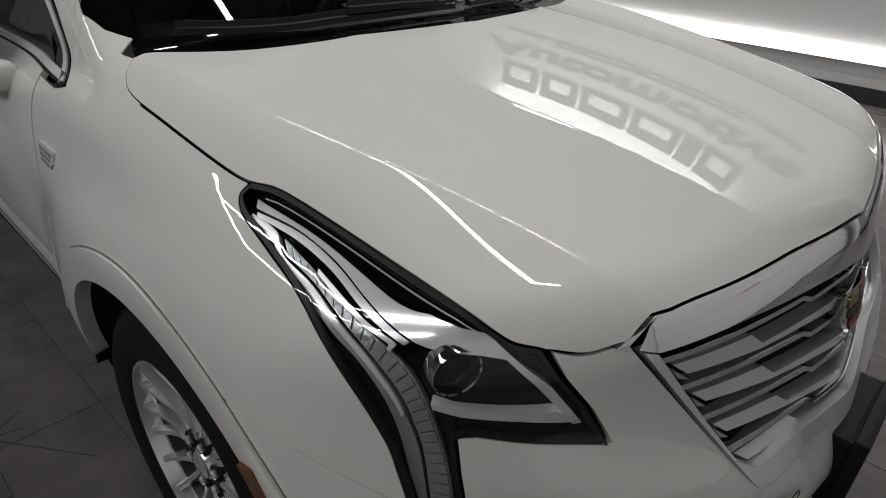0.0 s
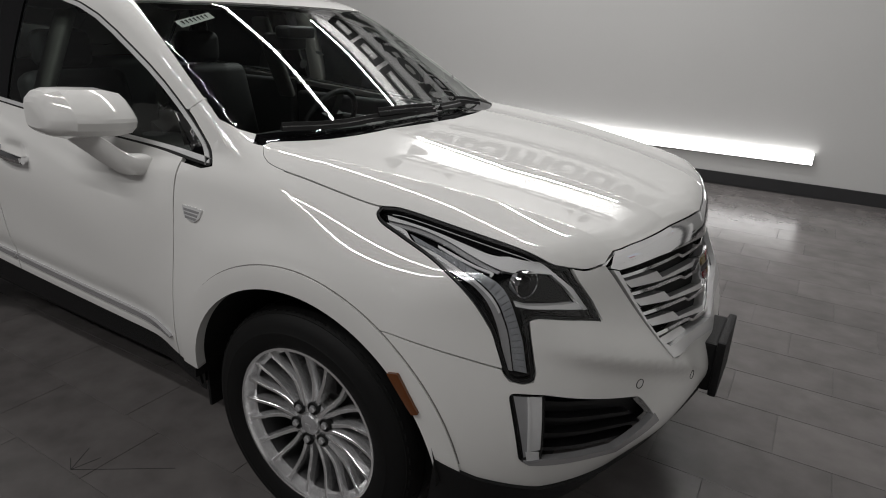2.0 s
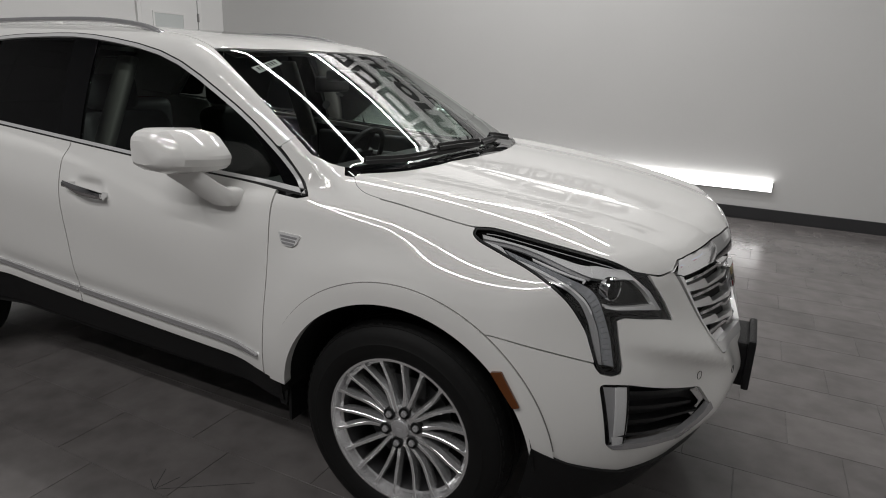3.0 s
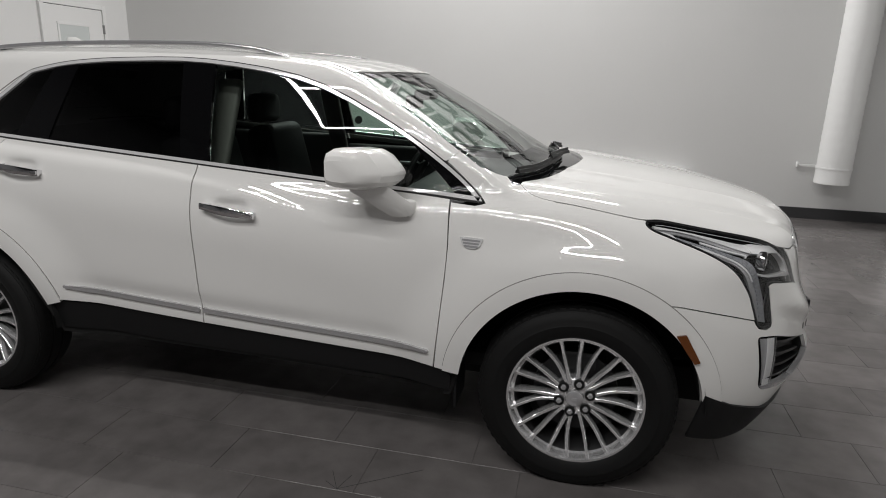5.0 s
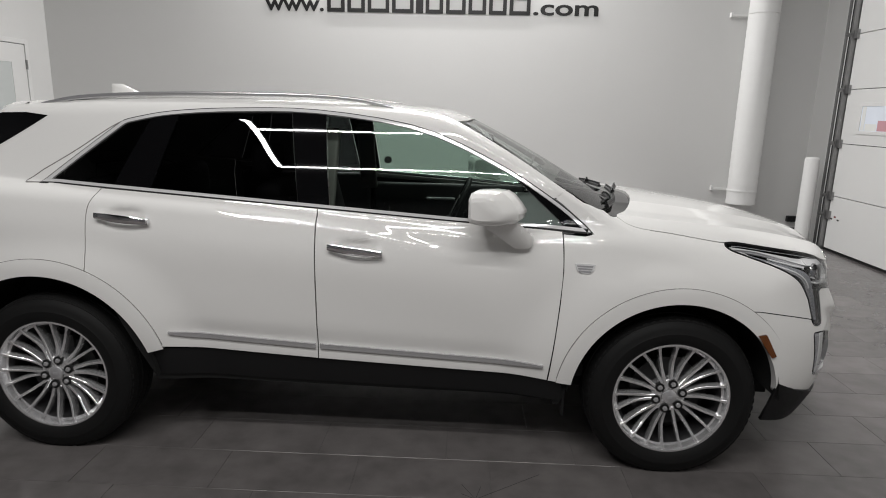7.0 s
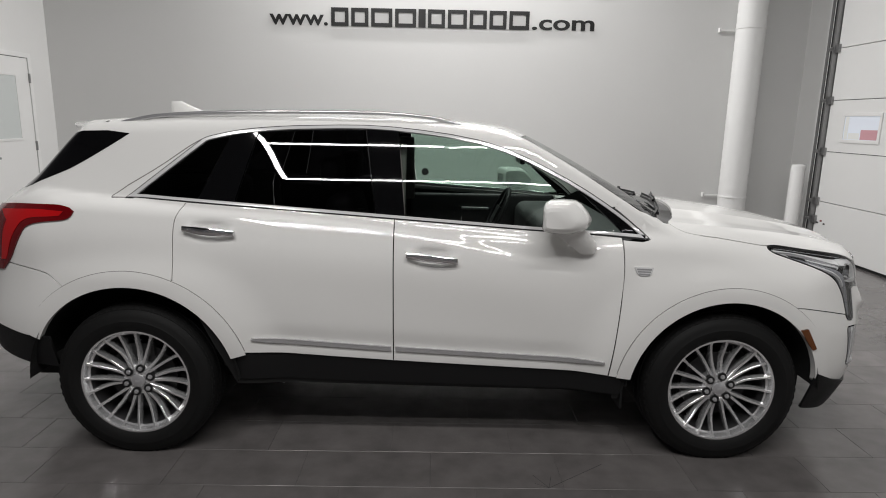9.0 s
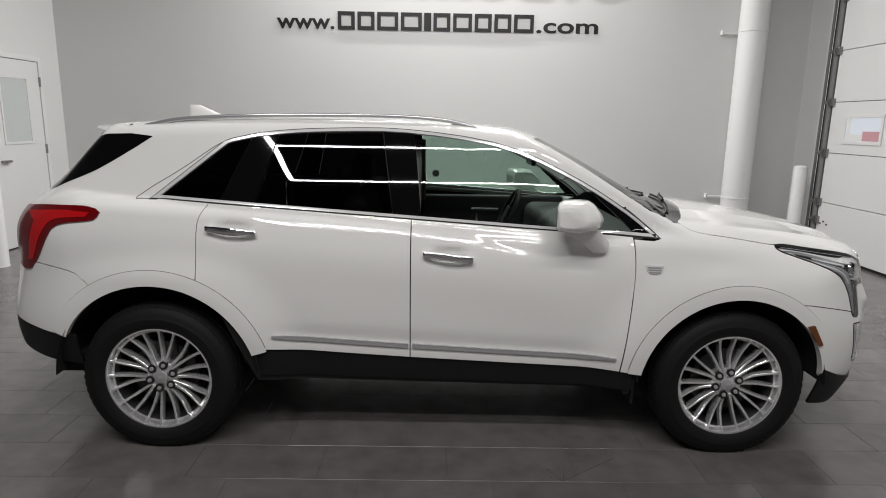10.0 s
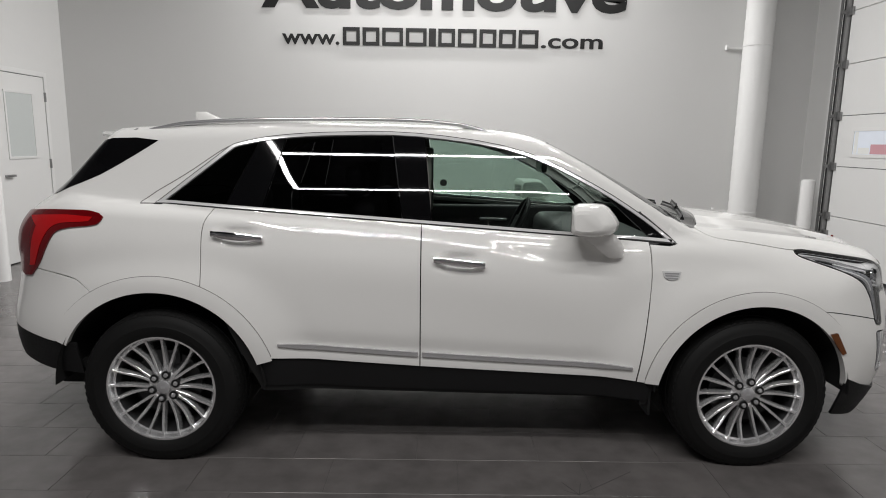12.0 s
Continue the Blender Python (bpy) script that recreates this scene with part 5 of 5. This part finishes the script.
block("engine_bay", (1.0, -0.50, 0.42), (2.15, 0.50, 0.98), INNER, car)
for s in (-1, 1):
    lo, hi = sorted((s * 0.70, s * 0.885))
    block("mud_flap", (0.945, lo, 0.25), (0.957, hi, 0.43), CLAD, car, bevel=0.003)

# ---- fixtures on walls and ceiling ----
for a, b in TUBES:
    a, b = Vector((*a, 0)), Vector((*b, 0))
    ang, mid, ln = math.atan2((b - a).y, (b - a).x), (a + b) / 2, (b - a).length
    thing = tagged(new("tube_lamp"), "slim white linear tube lamp hung under the dark ceiling", "ceiling lamp", "ceiling tube lamps")
    thing.matrix_world = Matrix.Translation((mid.x, mid.y, TUBE_Z)) @ Matrix.Rotation(ang, 4, "Z")
    bm = bmesh.new()
    box(bm, (-ln / 2, -0.045, 0.006), (ln / 2, 0.045, 0.06), 0.004)
    part("housing", bm, DOORW, thing)
    for k in (-0.4, 0.0, 0.4):
        bm = bmesh.new()
        box(bm, (ln * k - 0.01, -0.01, 0.06), (ln * k + 0.01, 0.01, TOP - TUBE_Z))
        part("hanger", bm, STEEL, thing)
bar = tagged(new("wall_bar"), "long low white light bar glowing on the wall above the baseboard", "wall lamp")
bar.location = (-0.035, Y1, 0.385)
bm = bmesh.new()
box(bm, (-2.645, -0.058, -0.052), (2.645, 0.0, 0.052), 0.003)
part("housing", bm, DOORW, bar)
glow = bpy.data.materials.new("lit_diffuser")
glow.use_nodes = True
glow.node_tree.nodes["Principled BSDF"].inputs["Emission Color"].default_value = (*LED, 1)
glow.node_tree.nodes["Principled BSDF"].inputs["Emission Strength"].default_value = 7.0
bm = bmesh.new()
box(bm, (-2.64, -0.062, -0.050), (2.64, -0.0585, 0.050))
part("diffuser", bm, glow, bar)
bm = bmesh.new()
box(bm, (-2.64, -0.056, 0.0525), (2.64, -0.004, 0.056))
part("upper_diffuser", bm, glow, bar)

# ---- lettering on the wall ----
def lettering(name, text, x0, x1, z0, tall, label, weight=0.0):
    cu = bpy.data.curves.new(name, "FONT")
    cu.body, cu.size, cu.extrude, cu.offset, cu.resolution_u = text, 1.0, 0.006, weight, 4
    tmp = new(name + "_outline", cu)
    bpy.context.view_layer.update()
    me = bpy.data.meshes.new_from_object(tmp.evaluated_get(bpy.context.evaluated_depsgraph_get()))
    bpy.data.objects.remove(tmp)
    co = np.array([v.co[:] for v in me.vertices])
    lo, hi = co.min(axis=0), co.max(axis=0)
    for v in me.vertices:
        v.co = (x0 + (v.co.x - lo[0]) / (hi[0] - lo[0]) * (x1 - x0), Y1 - 0.004 - (v.co.z - lo[2]) * 0.5, z0 + (v.co.y - lo[1]) / (hi[1] - lo[1]) * tall)
    me.materials.append(LETTER)
    ob = new(name, me)
    return tagged(ob, label, "wall sign")


lettering("wall_word", "Automotive", -2.56, 2.45, 3.345, 0.56, "big black Automotive lettering on the pale wall", 0.035)
lettering("wall_web_prefix", "www.", -2.29, -1.50, 2.872, 0.14, "small black www. lettering on the pale wall", 0.02)
lettering("wall_web_suffix", ".com", 1.29, 2.147, 2.872, 0.14, "small black .com lettering on the pale wall", 0.02)


def name_blocks(label, x0, x1, z0, tall, widths, stroke, lean=0.0):
    """A trade name as a row of plain ring-shaped blocks."""
    thing = tagged(new("name_blocks"), label, "wall sign")
    thing.location = (0, Y1, z0)
    total, x = sum(widths), x0
    for w in widths:
        wide = (x1 - x0) * w / total
        bm = bmesh.new()
        gap = 0.16 * tall if w > 0.6 else 0.1 * tall
        a, b = x + gap / 2, x + wide - gap / 2
        if w < 0.6:
            box(bm, (a, -0.016, 0), (b, -0.004, tall))
        else:
            for lo, hi in (((a, 0), (a + stroke, tall)), ((b - stroke, 0), (b, tall)), ((a + stroke, 0), (b - stroke, stroke)), ((a + stroke, tall - stroke), (b - stroke, tall))):
                box(bm, (lo[0], -0.016, lo[1]), (hi[0], -0.004, hi[1]))
        if lean:
            bmesh.ops.transform(bm, matrix=Matrix(((1, 0, lean, 0), (0, 1, 0, 0), (0, 0, 1, 0), (0, 0, 0, 1))), verts=bm.verts)
        part("block", bm, LETTER, thing)
        x += wide
    return thing


name_blocks("row of black letter-sized blocks between the web lettering", -1.47, 1.27, 2.872, 0.238, (1, 1, 1.2, 1.2, 0.45, 1, 1.1, 1, 1, 1.15), 0.048)
name_blocks("row of big black slanted blocks above the lettering", -2.25, 1.95, 4.10, 0.52, (1, 1, 1.25, 1.25, 0.5, 1), 0.12, 0.25)

# ---- west door ----
door = tagged(new("door_1"), "white steel door with a frosted window, closed", "door", kind="structure")
door.location = (X0, 0, 0)
block("door_frame", (0.0, 3.667, 0.0), (0.035, 3.730, 2.385), DOORW, door, bevel=0.004)
block("door_frame", (0.0, 4.705, 0.0), (0.035, 4.768, 2.385), DOORW, door, bevel=0.004)
block("door_frame", (0.0, 3.730, 2.325), (0.035, 4.705, 2.385), DOORW, door, bevel=0.004)
block("door_leaf", (0.002, 3.738, 0.015), (0.026, 4.697, 2.317), DOORW, door, bevel=0.003)
block("door_gap", (0.0005, 3.730, 0.0), (0.0015, 4.705, 2.325), GAP, door)
block("door_window", (0.026, 3.937, 1.312), (0.030, 4.425, 2.085), FROST, door)
for lo, hi in (((0.026, 3.907, 1.282), (0.036, 4.455, 1.312)), ((0.026, 3.907, 2.085), (0.036, 4.455, 2.115)), ((0.026, 3.907, 1.312), (0.036, 3.937, 2.085)), ((0.026, 4.425, 1.312), (0.036, 4.455, 2.085))):
    block("window_frame", lo, hi, DOORW, door, bevel=0.003)
for z in (0.25, 1.205, 2.070):
    block("hinge", (0.026, 4.690, z - 0.06), (0.044, 4.716, z + 0.06), STEEL, door, bevel=0.002)
block("door_lever", (0.026, 3.80, 1.07), (0.075, 3.94, 1.097), STEEL, door, bevel=0.006)

# ---- east overhead door ----
gate = tagged(new("door_2"), "white sectional overhead garage door with a small window, closed", "garage door", kind="structure")
gate.location = (X1, 0, 0)
sections = [0.03, 0.69, 1.335, 1.98, 2.62, 3.27, 3.92]
for a, b in zip(sections, sections[1:]):
    bm = bmesh.new()
    box(bm, (-0.045, 0.4, a + 0.004), (-0.002, 4.42, b - 0.004), 0.004)
    part("section", bm, DOORW, gate)
block("door_seal", (-0.04, 0.4, 0.0), (-0.01, 4.42, 0.03), BLACK, gate)
block("seam_backing", (-0.006, 0.4, 0.03), (-0.0015, 4.42, 3.92), GAP, gate)
for y0, y1 in ((3.42, 4.12), (1.9, 2.6)):
    block("window_pane", (-0.050, y0 + 0.04, 1.50), (-0.0455, y1 - 0.04, 1.78), OUTSIDE, gate)
    block("outdoor_view", (-0.0515, y0 + 0.05, 1.505), (-0.0502, y1 - 0.36, 1.62), VIEW_RED, gate)
    block("outdoor_view", (-0.0515, y1 - 0.34, 1.505), (-0.0502, y1 - 0.14, 1.58), PAPER, gate)
    block("outdoor_view", (-0.0515, y1 - 0.12, 1.505), (-0.0502, y1 - 0.06, 1.775), PAPER, gate)
    for lo, hi in (((-0.056, y0, 1.46), (-0.046, y1, 1.50)), ((-0.056, y0, 1.78), (-0.046, y1, 1.82)), ((-0.056, y0, 1.50), (-0.046, y0 + 0.04, 1.78)), ((-0.056, y1 - 0.04, 1.50), (-0.046, y1, 1.78))):
        block("window_frame", lo, hi, DOORW, gate, bevel=0.003)
block("track", (-0.10, 4.435, 0.0), (-0.003, 4.465, 4.3), STEEL, gate)
block("track", (-0.10, 4.53, 0.0), (-0.09, 4.58, 4.3), STEEL, gate)
block("track", (-0.03, 4.465, 0.0), (-0.003, 4.615, 4.3), SHADE_DARK_METAL, gate)
for zz in (0.45, 0.69, 1.335, 1.98, 2.62, 3.27, 3.92):
    bm = bmesh.new()
    box(bm, (-0.075, 4.37, zz - 0.05), (-0.045, 4.455, zz + 0.05), 0.004)
    lathe(bm, [(0.022, -0.06), (0.022, 0.06)], 14, Matrix.Translation((-0.085, 4.50, zz)) @ pose(0, 0, 0, 90, 0, 0))
    part("roller_bracket", bm, STEEL, gate)
for k in range(3):
    block("warning_label", (-0.0475, 4.33 - 0.07 * k, 0.40 + 0.03 * (k % 2)), (-0.0452, 4.37 - 0.07 * k, 0.42 + 0.03 * (k % 2)), ENAMEL if k == 1 else INK, gate)

# ---- duct, bollards ----
duct = tagged(new("duct"), "white wrapped vertical duct strapped to the pale wall", "duct")
duct.location = (4.20, 5.0, 0)
bm = bmesh.new()
prof = [(0.150, 0.50), (0.183, 0.48)] + [(0.183 + 0.0016 * ((k % 2) * 2 - 1) + 0.0015 * math.sin(k * 1.7), 0.48 + 0.035 * k) for k in range(1, 132)] + [(0.183, TOP)]
lathe(bm, prof, 40)
part("wrap", bm, WRAP, duct, smooth=True)
for zz in (0.66, 2.92):
    bm = bmesh.new()
    lathe(bm, [(0.186, zz - 0.012), (0.190, zz - 0.010), (0.190, zz + 0.010), (0.186, zz + 0.012)], 40)
    box(bm, (-0.34, 0.16, zz - 0.02), (-0.10, 0.19, zz + 0.005), 0.003)
    box(bm, (-0.345, 0.16, zz - 0.03), (-0.325, 0.222, zz + 0.03), 0.003)
    part("strap", bm, WRAP, duct)


def bollard(x, y, tall):
    thing = tagged(new("bollard"), "white sleeved steel bollard with a domed top on the tile floor", "bollard", "bollards by the doors")
    thing.location = (x, y, 0)
    bm = bmesh.new()
    lathe(bm, [(0.090, 0), (0.088, 0.02), (0.086, tall - 0.03), (0.078, tall - 0.008), (0.05, tall), (0.0005, tall + 0.003)], 32)
    part("sleeve", bm, WRAP, thing, smooth=True)
    return thing


bollard(4.857, 4.592, 1.15)
bollard(-4.86, 2.93, 1.15)
block("wall_outlet", (4.95, Y1 - 0.06, 0.22), (5.08, Y1, 0.30), BLACK, None, "small black box low on the wall", bevel=0.005, category="junction box")

# ---- floor scratches, tiles ----
star = tagged(new("floor_crack"), "dark thin crossing cracks in a floor tile", "floor mark", kind="stuff")
for ang, ln in ((35, 0.36), (120, 0.12), (75, 0.10), (150, 0.07)):
    bm = bmesh.new()
    box(bm, (0, -0.0011, 0), (ln, 0.0011, 0.0008))
    ob = part("crack", bm, GAP, star)
    ob.matrix_local = Matrix.Rotation(radians(ang), 4, "Z")
star.location = (0.555, -1.155, 0.0)
TILE_L, TILE_W, JOINT = 0.616, 0.308, 0.0022


def tile_mesh(lx, ly):
    me = bpy.data.meshes.new("tile")
    c = 0.0007
    v = [(0, 0, -0.008), (lx, 0, -0.008), (lx, ly, -0.008), (0, ly, -0.008), (0, 0, -c), (lx, 0, -c), (lx, ly, -c), (0, ly, -c), (c, c, 0), (lx - c, c, 0), (lx - c, ly - c, 0), (c, ly - c, 0)]
    f = [(8, 9, 10, 11)] + [(i, (i + 1) % 4, 4 + (i + 1) % 4, 4 + i) for i in range(4)] + [(4 + i, 4 + (i + 1) % 4, 8 + (i + 1) % 4, 8 + i) for i in range(4)]
    me.from_pydata(v, [], f)
    me.materials.append(FLOOR)
    return me


whole = tile_mesh(TILE_L - JOINT, TILE_W - JOINT)
rest_v, rest_f, near = [], [], []
row = 0
y = -0.545 - TILE_W * 25
while y < Y1:
    shift = (2.26 - row * 0.205) % TILE_L
    x = X0 - TILE_L + shift - (X0 % TILE_L)
    while x < X1:
        if x + TILE_L > X0 and y + TILE_W > Y0:
            mx, my = x + TILE_L / 2, y + TILE_W / 2
            near.append((math.hypot((mx - 0.5) * 0.8, my + 0.9), x, y))
        x += TILE_L
    y += TILE_W
    row += 1
near.sort()
for k, (d, x, y) in enumerate(near):
    if k < 300:
        ob = new("tile", whole)
        ob.parent = floor
        ob.location = (x, y, 0)
    else:
        n = len(rest_v)
        rest_v += [(x + v.co.x, y + v.co.y, v.co.z) for v in whole.vertices]
        rest_f += [tuple(n + i for i in p.vertices) for p in whole.polygons]
far_tiles = mesh_object("far_tiles", rest_v, rest_f, FLOOR, floor, smooth=False)
tagged(far_tiles, kind="stuff")
